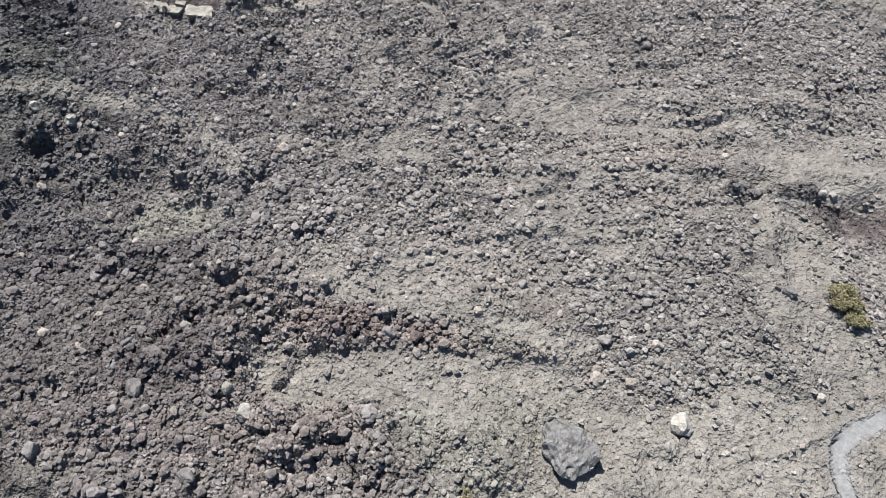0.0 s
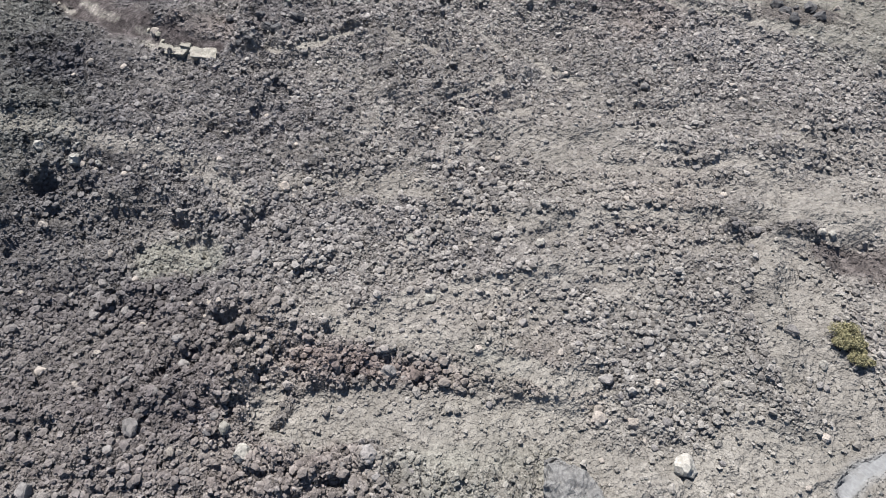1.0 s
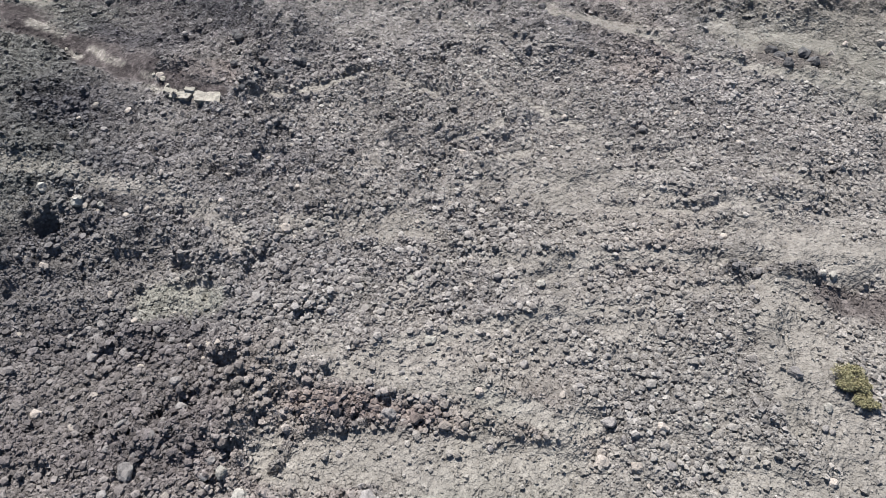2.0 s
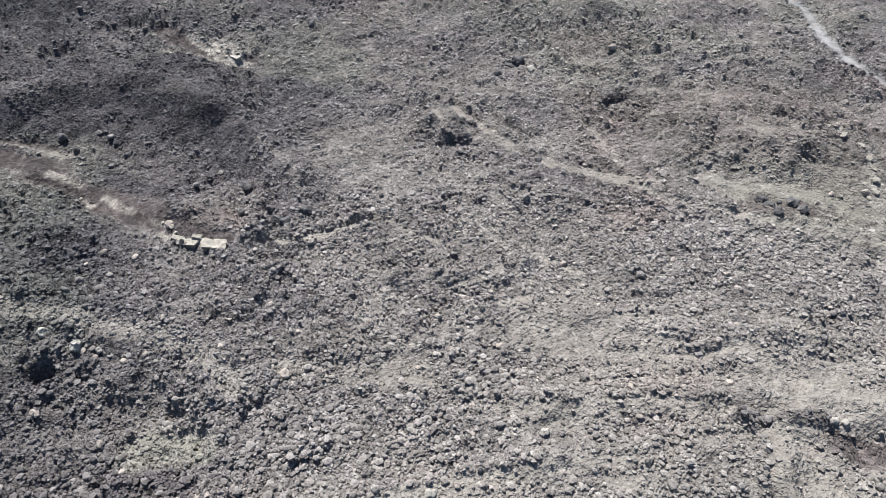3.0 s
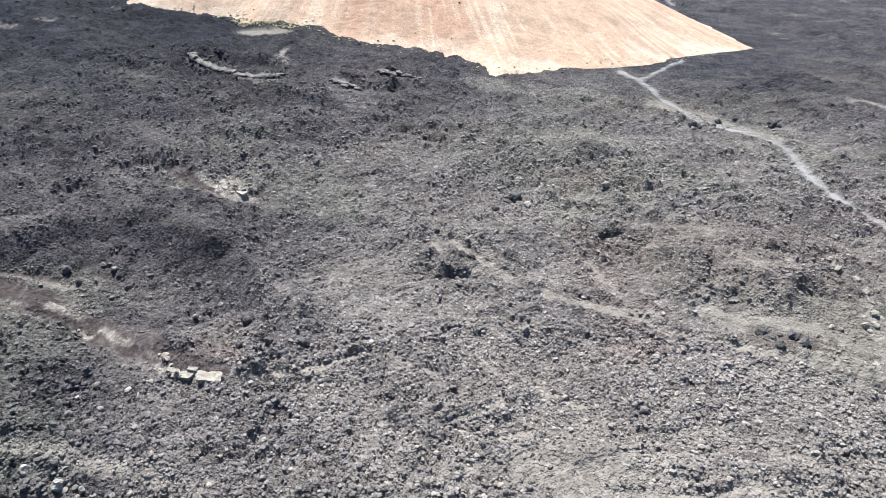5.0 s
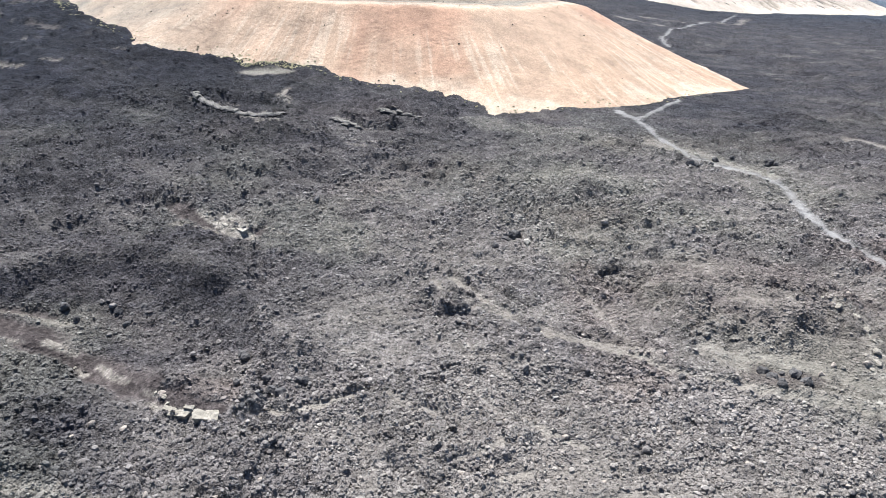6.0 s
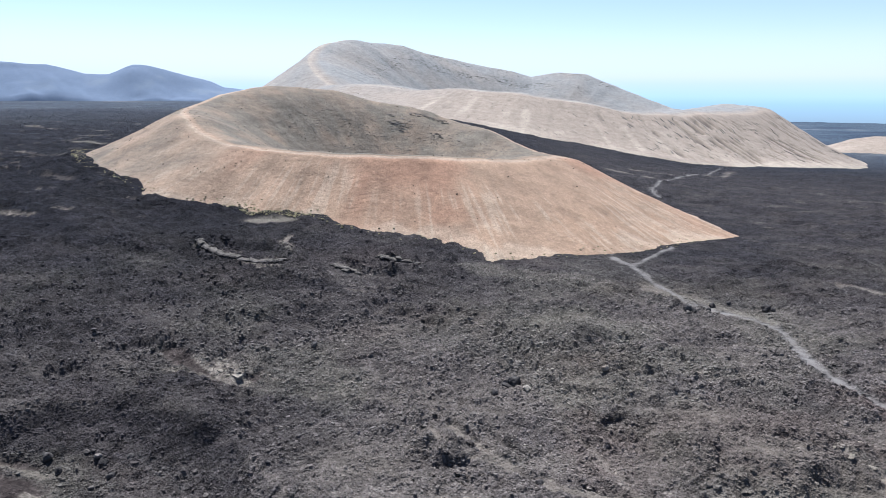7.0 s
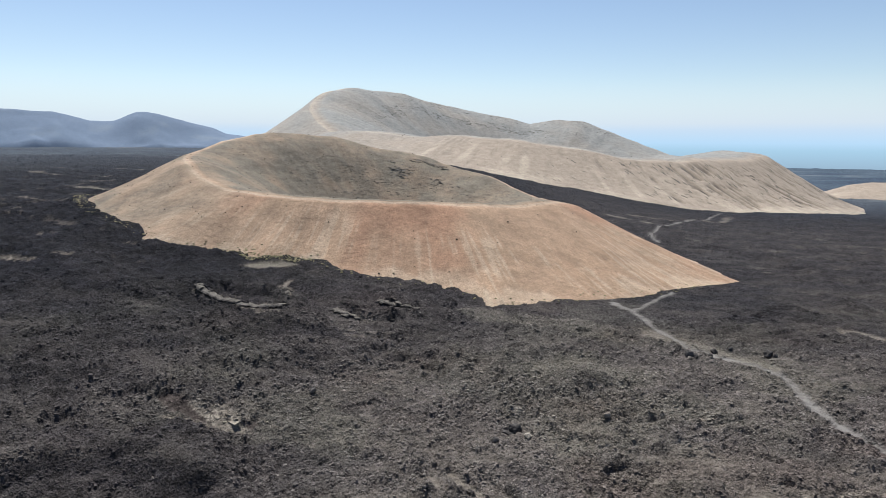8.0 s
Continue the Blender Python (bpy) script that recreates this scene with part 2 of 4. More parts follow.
# crests: line, half width, height
RIDGES = [
    ([(-52, 52), (-44.8, 51.5), (-37.7, 50.2), (-31.8, 48.7), (-26, 47), (-21.8, 44.4), (-18, 40.7), (-15.6, 37.5)], 2.4, 1.9),
    ([(-80, 91), (-69, 93.9), (-60.1, 96.7), (-52.6, 99.6), (-45.3, 99), (-38.7, 94.9), (-30.5, 89.8), (-23.7, 81.6), (-19.1, 73.3), (-18.3, 66.2)], 3.6, 2.6),
    ([(-8.2, 101.2), (-2.6, 93.5), (0.7, 86.5), (7, 84.7), (12.7, 80), (19.3, 74.9), (26.8, 71.1), (35.3, 66.5), (42, 63.9), (48.1, 61.4), (60, 57)], 2.2, 1.3),
    ([(8, 88.2), (14.5, 81.9), (21.5, 78.9), (29.3, 74.9), (37.1, 71.2)], 1.6, 0.9),
    ([(-66, 146), (-60.2, 148.2), (-53.1, 152.9), (-45, 160.7), (-36.2, 163.1), (-26.2, 160.1)], 4.0, 2.6),
]
RIDGES += [
    ([(4.6, 38.8), (13.6, 39.5), (23.1, 39.4), (32, 39.4), (38.4, 38)], 1.5, 0.8),
    ([(-8.4, 28.4), (-3.1, 30.8), (0.6, 31.4), (4.3, 32.3), (10.1, 33.7), (13.9, 34)], 1.3, 0.6),
    ([(32.5, 39.3), (28.8, 36.8), (26.4, 34.1), (25.6, 30.6), (25.8, 27), (25.7, 23.1)], 1.2, 0.8), ([(-23, 72), (-16, 78), (-10, 88)], 2.5, 0.9),
    ([(6, 52), (14, 50), (24, 47.5), (38, 46)], 1.8, 0.7), ([(-8, 56), (0, 54.5), (7, 57), (12, 61)], 1.6, 0.8),
    ([(-90, 128), (-66, 130), (-50, 125), (-38, 117)], 4.0, 2.0), ([(-100, 175), (-78, 180), (-62, 192)], 5.0, 2.4),
]
RIDGES += [
    ([(-2, 130), (16, 127), (34, 134), (48, 132)], 3.5, 1.4), ([(10, 148), (28, 152), (40, 160)], 4.0, 1.6), ([(84, 128), (100, 140), (120, 146), (150, 160)], 5.0, 1.8),
    ([(90, 190), (120, 205), (160, 215)], 6.0, 2.0),
]
# steps in the ground: line with its high side on the left, drop, steepness, how far the high side reaches back
STEPS = [
    ([(10.9, 22.1), (7.8, 23.4), (4.9, 23.9), (1.4, 24.4), (-2, 24.9), (-5.9, 25.3), (-9.9, 25.8), (-13.6, 26.8), (-16.9, 28.1)][::-1], 1.0, 3.0, 4.0),
    ([(-59.6, 82.8), (-51, 77.9), (-44.8, 73.8), (-39.2, 70.7), (-33.6, 66.6), (-28.6, 63.2), (-25.1, 62.2), (-21.7, 63.8), (-19, 66.2)], 1.8, 3.2, 3.0),
    ([(12.6, 14.8), (13.6, 15), (14.6, 15.2), (15.3, 14.8), (16.3, 14.8)], 0.3, 0.4, 1.6),
    ([(19.5, 14.8), (21.5, 14.9), (23.8, 15.3), (25.3, 15.9), (27.5, 16.6)], 0.32, 0.5, 1.8),
    ([(50, 70.2), (53, 73.8), (55.4, 79.2), (56.2, 86.1), (55.8, 91.1)], 0.5, 2.0, 4.0),
]
STEPS += [
    ([(-28.4, 178.5), (-23.3, 173), (-18, 170.5), (-9.6, 172.1)], 1.8, 2.6, 4.0), ([(-19.9, 189.1), (-13.4, 185.6), (-7.2, 183.1)], 1.6, 2.6, 4.0),
    ([(-65.2, 177.6), (-61.9, 174.6), (-57.2, 171), (-51.5, 168.5), (-46.3, 167.2), (-41.8, 168.6), (-39.8, 172.5)], 0.9, 0.6, 4.0),
    ([(-74, 88.5), (-66, 91), (-58, 95), (-50.3, 97.3), (-42.6, 96.5), (-37, 92.5), (-32, 88)], 1.5, 4.6, 5.0),
    ([(-17.2, 27.3), (-18, 30.5), (-19.6, 35.1), (-22.5, 39), (-23.8, 43)][::-1], 1.2, 1.6, 2.5),
    ([(-33.6, 108.2), (-38.2, 112.5), (-42.6, 116.3), (-50.6, 119.8)][::-1], 1.1, 3.0, 4.0),
]
# hollows and mounds: x, y, half sizes, turn in degrees, depth
BASINS = [
    (-28, 32, 9.5, 11, 20, -1.8), (-41, 80, 21, 11, -28, -2.6), (35, 35, 3.6, 2.4, 0, -0.9), (44, 88, 15, 12, 20, 2.4), (13.3, 72.8, 8, 6, 0, 1.0),
    (-53, 184, 11, 6, -15, -2.5), (-36.6, 42.6, 1.6, 1.2, 0, -1.6), (-23.1, 42, 0.8, 1.8, 20, -1.0), (-23.1, 38.4, 1.5, 0.9, -30, -0.8), (-19.8, 35.3, 0.7, 1.1, 0, -0.8),
    (-27.2, 32.3, 1.3, 0.8, 10, -1.2), (-20.2, 24.3, 2.6, 1.3, 25, -1.1), (11, 111.2, 2.2, 1.4, 0, -1.8), (-70, 110, 14, 8, 10, -1.2), (-47, 93, 7, 3.4, -25, -0.4),
]
BASINS += [
    (-20.4, 65.0, 1.5, 0.8, 0, -1.0), (30, 112, 12, 9, 0, 1.5), (-40, 140, 16, 8, 20, 2.0), (-8, 140, 10, 12, 0, -1.6),
]
# soil strokes: layer, line, half width, strength (dust, pale, rust, path, dark, moss); some dark ones paint shade
STROKES = [
    ("dust", [(-44.8, 51.5), (-37.7, 50.2), (-31.8, 48.7), (-26, 47), (-21.8, 44.4), (-18, 40.7)], 1.1, 0.68),
    ("dust", [(-8.3, 27.9), (-3.9, 27.3), (-0.3, 26.9), (3.6, 25.4), (7.5, 24.1), (10.4, 23.3)], 0.95, 1.0), ("dust", [(-11.9, 21.1), (-2.7, 20), (7.1, 19.4)], 2.4, 0.9),
    ("moss", [(-1.8, 15.7), (5.6, 15.7), (3, 13)], 2.0, 0.6), ("dust", [(-8.4, 28.4), (-3.1, 30.8), (0.6, 31.4), (4.3, 32.3), (10.1, 33.7), (13.9, 34)], 0.7, 0.9),
    ("dust", [(4.6, 38.8), (13.6, 39.5), (23.1, 39.4), (32, 39.4), (38.4, 38)], 0.8, 0.8), ("dust", [(-13.8, 43.4), (-9.7, 43.3), (-4.5, 42.7), (-1.4, 42.1)], 1.6, 0.7),
    ("moss", [(-24, 34.7), (-21, 34.5)], 1.8, 0.9),
]
STROKES += [
    ("dust", [(-24, 34.7), (-21, 34.5)], 1.9, 0.9), ("dust", [(32.5, 39.3), (28.8, 36.8), (26.4, 34.1), (25.6, 30.6), (25.8, 27), (25.7, 23.1)], 0.9, 0.9),
    ("bank", [(32.5, 35), (37.5, 34)], 1.5, 0.72), ("rust", [(32, 35), (37, 34)], 2.2, 0.5), ("dark", [(24.6, 37.7), (28.1, 38), (32.1, 38.1)], 0.8, 0.8),
    ("dust", [(10, 15), (20, 14.5), (30, 16)], 4.5, 1.0), ("dust", [(28, 34), (29, 27), (31, 20), (34, 16)], 3.2, 0.95),
    ("pale", [(21, 14.3), (23.5, 14.4), (24.5, 13)], 0.5, 0.55), ("pale", [(27, 19), (27.3, 17)], 0.35, 0.6),
    ("rust", [(-11, 25.4), (-5.9, 24.7), (-2, 24.3), (4.9, 23.3), (10.9, 21.6)], 1.1, 0.95), ("dark", [(-11.2, 22), (-12, 19.8)], 0.35, 0.6),
]
STROKES += [
    ("dark", [(-12.7, 28.4), (-11.5, 26.8)], 0.45, 0.5),
    ("bank", [(-63.7, 83.1), (-60, 80.8), (-55.8, 79.6), (-50.5, 76), (-45.3, 72.3), (-40.4, 70), (-35.7, 67.6)], 2.3, 1.0),
    ("bank", [(-40.4, 70), (-35.7, 67.6), (-31.9, 65.5), (-28.8, 64.1), (-25.4, 63.2)], 1.7, 1.0), ("bank", [(-63.9, 85.5), (-58.3, 84.5), (-53.4, 83.2)], 0.8, 0.9),
    ("rust", [(-30, 67.5), (-24, 66)], 1.5, 0.9), ("rust", [(-52, 86), (-44, 84), (-36, 78)], 2.0, 0.6), ("pale", [(-51.7, 77.4), (-49.3, 76), (-46.4, 74)], 0.6, 0.75),
    ("pale", [(-44.4, 71), (-42.7, 69.6)], 0.4, 0.8), ("pale", [(-42, 71.6), (-39.6, 69.6), (-37.7, 68.6)], 0.6, 0.7), ("pale", [(-34.3, 66.4), (-32.3, 66)], 0.45, 0.7),
    ("pale", [(-33.1, 64.1), (-30.2, 62.9)], 0.45, 0.9),
]
STROKES += [
    ("pale", [(-30, 63), (-28.3, 62.5)], 0.6, 0.9), ("pale", [(-27.3, 62.4), (-25.3, 62.3)], 0.6, 1.0), ("pale", [(-57.1, 77.6), (-54.5, 77.1)], 0.5, 0.4),
    ("bank", [(-50.2, 121.8), (-46, 118.5), (-39.5, 114.5), (-34, 111.2)], 2.2, 0.95),
    ("dust", [(-21.9, 61.8), (-18.2, 62.3), (-14.6, 63.6), (-11, 65.2), (-8.8, 66.1)], 0.75, 1.0), ("pale", [(-19, 62.3), (-11, 65.2)], 0.3, 0.4),
    ("pale", [(-46, 121.6), (-42.1, 117), (-35.9, 110.5)], 0.8, 1.0), ("pale", [(-43, 118), (-39.1, 115.4), (-32.7, 109.3)], 0.8, 0.95), ("pale", [(-41, 119.5), (-36.1, 115.5), (-34.2, 111.5)], 1.1, 1.0),
    ("rust", [(-50.2, 121.8), (-46.1, 118.6), (-38, 115)], 1.8, 1.0), ("pale", [(-48.8, 114.7), (-44.1, 113.9), (-38, 111.3)], 0.6, 0.8), ("pale", [(-36.4, 116.5), (-30.7, 113.5), (-27.3, 111.3)], 0.5, 0.8),
    ("dust", [(0.8, 95.3), (6.4, 87.3), (12, 80.3), (19.6, 76.8), (26.9, 71.6), (33.9, 68.1), (42, 65.4), (48.5, 62.3)], 0.8, 0.9),
]
STROKES += [
    ("dust", [(17.8, 94.4), (21.2, 84.9), (23, 78.9), (27.1, 72.3)], 0.7, 0.5), ("dust", [(8.4, 61.6), (10.9, 59.6), (14.2, 57.3)], 0.6, 0.9), ("dust", [(0.6, 55.1), (3.5, 56.4), (6, 58.2)], 0.5, 0.8), ("dust", [(-32.5, 91.3), (-25.4, 85.5), (-20.1, 78.7), (-18.2, 70.8)], 0.7, 0.25),
    ("rust", [(34, 84), (44, 88), (52, 84)], 11.0, 0.7), ("dark", [(34, 86), (44, 90), (52, 84)], 8.0, 0.2),
    ("pale", [(55.8, 91.1), (56.4, 86.1), (55.6, 79.2), (53, 73.8)], 0.8, 1.0), ("pale", [(53.4, 73.8), (51.5, 71)], 1.2, 0.8), ("bank", [(37.4, 70.8), (39.8, 69), (43, 69.5)], 1.7, 0.6),
    ("rust", [(38, 70), (44, 69)], 3.5, 0.6), ("dark", [(-60.2, 148.2), (-53.1, 152.9), (-45, 160.7), (-36.2, 163.1), (-26.2, 160.1)], 4.0, 0.9),
    ("dust", [(-45, 200), (-46, 196), (-42, 190)], 0.8, 0.9),
]
STROKES += [
    ("pale", [(-67.6, 186.2), (-64.2, 183.2), (-59.3, 179.5), (-53.4, 176.9), (-48, 175.5), (-43.3, 177)], 0.9, 0.95),
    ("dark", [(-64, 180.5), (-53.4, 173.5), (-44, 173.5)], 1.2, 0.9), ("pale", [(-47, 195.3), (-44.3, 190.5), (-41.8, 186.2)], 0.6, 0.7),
    ("pale", [(-25.7, 165), (-18.4, 161.4), (-12.9, 159)], 0.4, 0.4), ("pale", [(-28.4, 179), (-23.3, 174), (-18, 171.5)], 0.5, 0.5),
    ("pale", [(-19.9, 190), (-13.4, 186.4), (-7.2, 184)], 0.6, 0.4), ("dust", [(-23.6, 160.5), (-14, 157.1)], 0.8, 0.7),
    ("dust", [(52, 172), (60, 157), (70, 146)], 3.5, 0.6), ("pale", [(-119, 211.6), (-114, 210.3)], 1.8, 0.9), ("pale", [(-130, 202), (-123, 202)], 2.0, 0.85),
    ("moss", [(-60, 212), (-50, 219)], 2.5, 0.9),
]
STROKES += [
    ("dust", [(-60, 212), (-50, 219)], 2.2, 0.9), ("pale", [(-291, 558), (-259, 533)], 6.0, 0.8), ("pale", [(-355, 606), (-320, 577)], 4.0, 0.6),
    ("pale", [(-240, 470), (-222, 462)], 3.0, 0.6), ("pale", [(-200, 330), (-192, 326)], 2.0, 0.6), ("pale", [(-168, 262), (-160, 262)], 1.2, 0.6),
    ("pale", [(-226, 402), (-214, 398)], 1.6, 0.6), ("pale", [(-150, 300), (-146, 297)], 1.2, 0.6), ("pale", [(-262, 452), (-250, 450)], 2.0, 0.6), ("pale", [(-330, 700), (-300, 690)], 5.0, 0.6),
    ("pale", [(-176, 300), (-171, 299)], 1.2, 0.55), ("pale", [(-136, 232), (-133, 231)], 0.9, 0.6), ("pale", [(-104, 226), (-101, 225)], 0.9, 0.6), ("pale", [(-420, 760), (-396, 752)], 5.0, 0.55),
    ("moss", [(-194, 377), (-170, 378)], 8.0, 0.9), ("dust", [(-194, 377), (-170, 380)], 7.0, 0.6), ("dust", [(-142, 250), (-135, 249.5)], 2.5, 0.5),
    ("pale", [(108.9, 168), (105.4, 176)], 1.0, 0.6), ("dust", [(112, 166), (104, 178)], 2.2, 0.8), ("dust", [(130, 572), (142, 562), (156, 533)], 4.0, 0.8),
    ("dust", [(167, 644), (183, 627), (197, 606)], 4.0, 0.7), ("dust", [(239, 640), (253, 642), (329, 811)], 4.0, 0.6),
]
STROKES += [
    ("dust", [(31.8, 76.2), (34.3, 71.1), (36, 66.4)], 0.6, 0.6), ("dust", [(-6.6, 66.2), (-3.8, 63.5), (-1.3, 62)], 0.6, 0.7), ("dust", [(5.1, 52.3), (7.9, 53.1)], 0.6, 0.8), ("dust", [(-5.5, 41.3), (-4.6, 44.7), (-2.4, 42)], 0.9, 0.7),
    ("dust", [(33.7, 75.5), (37, 72), (42.7, 73), (48, 69)], 2.0, 0.75), ("dust", [(-2.6, 95.2), (0.8, 89.8), (9.2, 83.3), (18.3, 77.5), (27, 75.5)], 0.6, 0.75), ("bank", [(9.6, 83.6), (12.1, 81)], 0.7, 0.5),
    ("moss", [(20, 141), (30, 147), (36, 139)], 6.0, 0.7), ("dust", [(20, 143), (30, 148)], 3.0, 0.5), ("moss", [(11, 180), (31, 177), (40, 170)], 6.0, 0.6), ("moss", [(56, 166), (64, 154), (70, 145)], 2.5, 0.6),
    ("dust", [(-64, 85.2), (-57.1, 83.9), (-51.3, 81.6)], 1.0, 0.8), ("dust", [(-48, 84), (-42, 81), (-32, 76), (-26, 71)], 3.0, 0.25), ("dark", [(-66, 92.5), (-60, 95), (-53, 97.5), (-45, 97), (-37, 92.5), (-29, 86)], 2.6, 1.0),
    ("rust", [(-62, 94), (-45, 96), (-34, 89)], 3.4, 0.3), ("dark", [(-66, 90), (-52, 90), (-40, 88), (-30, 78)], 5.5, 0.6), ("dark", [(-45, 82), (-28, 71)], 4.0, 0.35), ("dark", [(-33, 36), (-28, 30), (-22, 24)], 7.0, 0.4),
]


def lie(x, y):
    """Height of the plain without its rubble: lava banked up to the west, falling to the coast in the east."""
    d = np.hypot(x, y) + 1e-6
    s = np.where(y > 0, x / d, np.sign(x))
    k = smooth(300, 900, d)
    q = np.clip((s - (-0.5 + 0.4 * k)) / (1.0 - 0.48 * k), 0, 1)
    w = q * q * (3 - 2 * q)
    west = 22 * smooth(90, 330, d)
    east = np.interp(d, [0, 200, 280, 700, 1100, 1550, 5000], [0, 0, -3, -26, -50, -79, -89])
    return west * (1 - w) + east * w


def within(x, y, line, reach):
    """The places near a line, to save work on the rest."""
    xs, ys = zip(*line)
    return (x > min(xs) - reach) & (x < max(xs) + reach) & (y > min(ys) - reach) & (y < max(ys) + reach)


def flow(x, y):
    """Crests of old lava flow, 0 to 1: long low folds that run across the field and bend towards the coast."""
    v = y + 0.5 * x * smooth(45, 75, y) + 5 * fbm(x, y, 26, 21, 3)
    long = 1 - np.abs(2 * value_noise(x / 17 + v / 60, v / 5.2, 23) - 1)
    short = 1 - np.abs(2 * value_noise(x / 7 + 5.5, v / 2.6, 27) - 1)
    return np.clip(0.75 * long**4 + 0.45 * short**4, 0, 1) * smooth(260, 110, np.hypot(x, y)) * smooth(-0.5, 0.4, fbm(x, y, 22, 29, 3))


def trodden(x, y):
    mask = np.zeros(np.shape(x))
    for line, wide in ((TRAIL, 0.95), (FORK, 0.75), (NEAR_TRAIL, 0.68), (FAR_TRAIL, 1.3)):
        at = within(x, y, line, 6)
        far, _, _ = along(x[at], y[at], line)
        mask[at] = np.maximum(mask[at], smooth(wide + 0.5 * min(1, wide), wide - 0.45 * wide, far + 0.45 * min(1, wide) ** 2 * fbm(x[at], y[at], 3.0, 71, 4)))
    return mask * np.clip(0.8 + 0.3 * fbm(x, y, 2.0, 75, 3) + 0.2 * smooth(60, 30, np.hypot(x, y)), 0, 1)


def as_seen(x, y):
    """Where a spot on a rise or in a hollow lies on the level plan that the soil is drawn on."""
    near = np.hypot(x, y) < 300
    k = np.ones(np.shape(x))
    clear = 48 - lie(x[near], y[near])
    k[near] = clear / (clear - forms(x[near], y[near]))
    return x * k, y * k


def soil(x, y):
    """Dust, pale ash, rust; path, dark clinker and painted shade, moss; bare earth banks, black far lava, coastal plain
    with painted haze: each from 0 to 1.
    """
    d = np.hypot(x, y)
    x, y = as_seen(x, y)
    made = {}
    made["bank"] = np.zeros(x.shape)
    open_ground = smooth(-22, 8, x + 0.15 * (y - 30))
    made["dust"] = (0.24 + 0.36 * open_ground) * np.interp(y, [0, 45, 100, 160, 260], [1.15, 1.0, 0.68, 0.34, 0.1]) + 0.24 * fbm(0.7 * x, 1.4 * y + 0.25 * x, 13, 31, 5)
    made["dust"] = np.clip(made["dust"] + 0.16 * fbm(x, y, 3.5, 33, 3) + 0.14 * smooth(4, 14, x) * smooth(48, 30, y) + 0.08 * smooth(20, 34, x) * smooth(45, 20, y), 0, 1)
    made["dust"] = 0.35 * made["dust"] + 0.6 * smooth(0.38, 0.78, made["dust"])
    veil = (0.20 + 0.32 * open_ground) * np.interp(y, [0, 60, 100, 150, 240], [1.05, 0.88, 0.55, 0.28, 0.08]) + 0.32 * fbm(0.8 * x, 1.3 * y, 11, 39, 5) + 0.16 * smooth(-8, 14, x) * smooth(74, 50, y) + 0.08 * smooth(25, 50, x) * smooth(120, 90, d)
    made["dust"] = made["dust"] + (np.clip(veil, 0, 1) - made["dust"]) * smooth(28, 46, d)
    made["dust"] = np.clip(made["dust"] + (0.42 + 0.12 * open_ground) * (flow(x, y) - 0.22) * smooth(220, 120, d), 0, 1)
    made["pale"] = 0.25 * smooth(0.95, 1.25, fbm(x, y, 5, 35, 4)) * smooth(400, 200, d) + 0.28 * np.maximum(smooth(0.75, 1.1, fbm(x, y * 0.6, 22, 36, 4)), smooth(0.75, 1.0, fbm(x, y, 6, 38, 2))) * smooth(200, 330, d) * smooth(800, 450, d)
    made["rust"] = (0.65 + 0.2 * smooth(0, 12, x)) * smooth(-0.05, 0.7, fbm(x, y, 24, 37, 5)) * smooth(500, 160, d)
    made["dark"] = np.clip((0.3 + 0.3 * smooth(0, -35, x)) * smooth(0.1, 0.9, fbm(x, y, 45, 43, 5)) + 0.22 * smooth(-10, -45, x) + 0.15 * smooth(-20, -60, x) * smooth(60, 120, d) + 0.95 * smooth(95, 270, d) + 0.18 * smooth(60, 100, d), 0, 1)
    made["dark"] = np.clip(made["dark"] + 0.3 * smooth(-9, -22, x) * smooth(95, 65, d), 0, 1)
    made["dark"] = made["dark"] * (1 - 0.85 * smooth(-4, 7, x) * smooth(50, 34, y))
    made["moss"] = 0.6 * smooth(0.15, 0.8, fbm(x, y, 24, 41, 5) + 0.25 * smooth(-10, 20, x) * smooth(90, 120, d)) * smooth(320, 90, d) * (1 - 0.8 * smooth(4, 12, x) * smooth(52, 40, d))
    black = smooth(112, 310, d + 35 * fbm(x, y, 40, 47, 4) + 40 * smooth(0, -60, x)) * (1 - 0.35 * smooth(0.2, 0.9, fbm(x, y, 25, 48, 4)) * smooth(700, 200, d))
    hazed_coast = np.maximum(smooth(700, 2800, d) * smooth(-200, 400, x), 0.6 * smooth(280, 2200, d) * smooth(0, -200, x))
    for kind, line, wide, strength in STROKES:
        at = within(x, y, line, wide * 2 + 3)
        px, py = x[at], y[at]
        far, _, _ = along(px, py, line)
        far = far + wide * 0.55 * fbm(px, py, max(wide * 1.5, 1.2), 53, 4)
        put = min(1, strength * (1.08 if kind == "dust" else 1)) * smooth(wide * 1.35, wide * 0.55, far)
        if kind == "pale":
            put = put * np.clip(0.8 + 0.7 * fbm(px, py, 0.9 * max(1, wide), 57, 4), 0, 1)
        made[kind][at] = made[kind][at] + (1 - made[kind][at]) * put
        if kind in ("pale", "dust", "bank", "moss"):
            made["dark"][at] *= 1 - put
            black[at] *= 1 - put
        if kind == "bank":
            made["dust"][at] *= 1 - put
        if kind == "dark":
            made["dust"][at] *= 1 - 0.7 * put
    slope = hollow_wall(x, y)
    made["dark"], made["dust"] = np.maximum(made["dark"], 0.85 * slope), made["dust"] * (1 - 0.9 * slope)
    path = trodden(x, y)
    return made["dust"], made["pale"], made["rust"], path, made["dark"], made["moss"], made["bank"], black * (1 - hazed_coast) * (1 - 0.7 * smooth(40, 160, x) * smooth(1300, 400, d)), hazed_coast


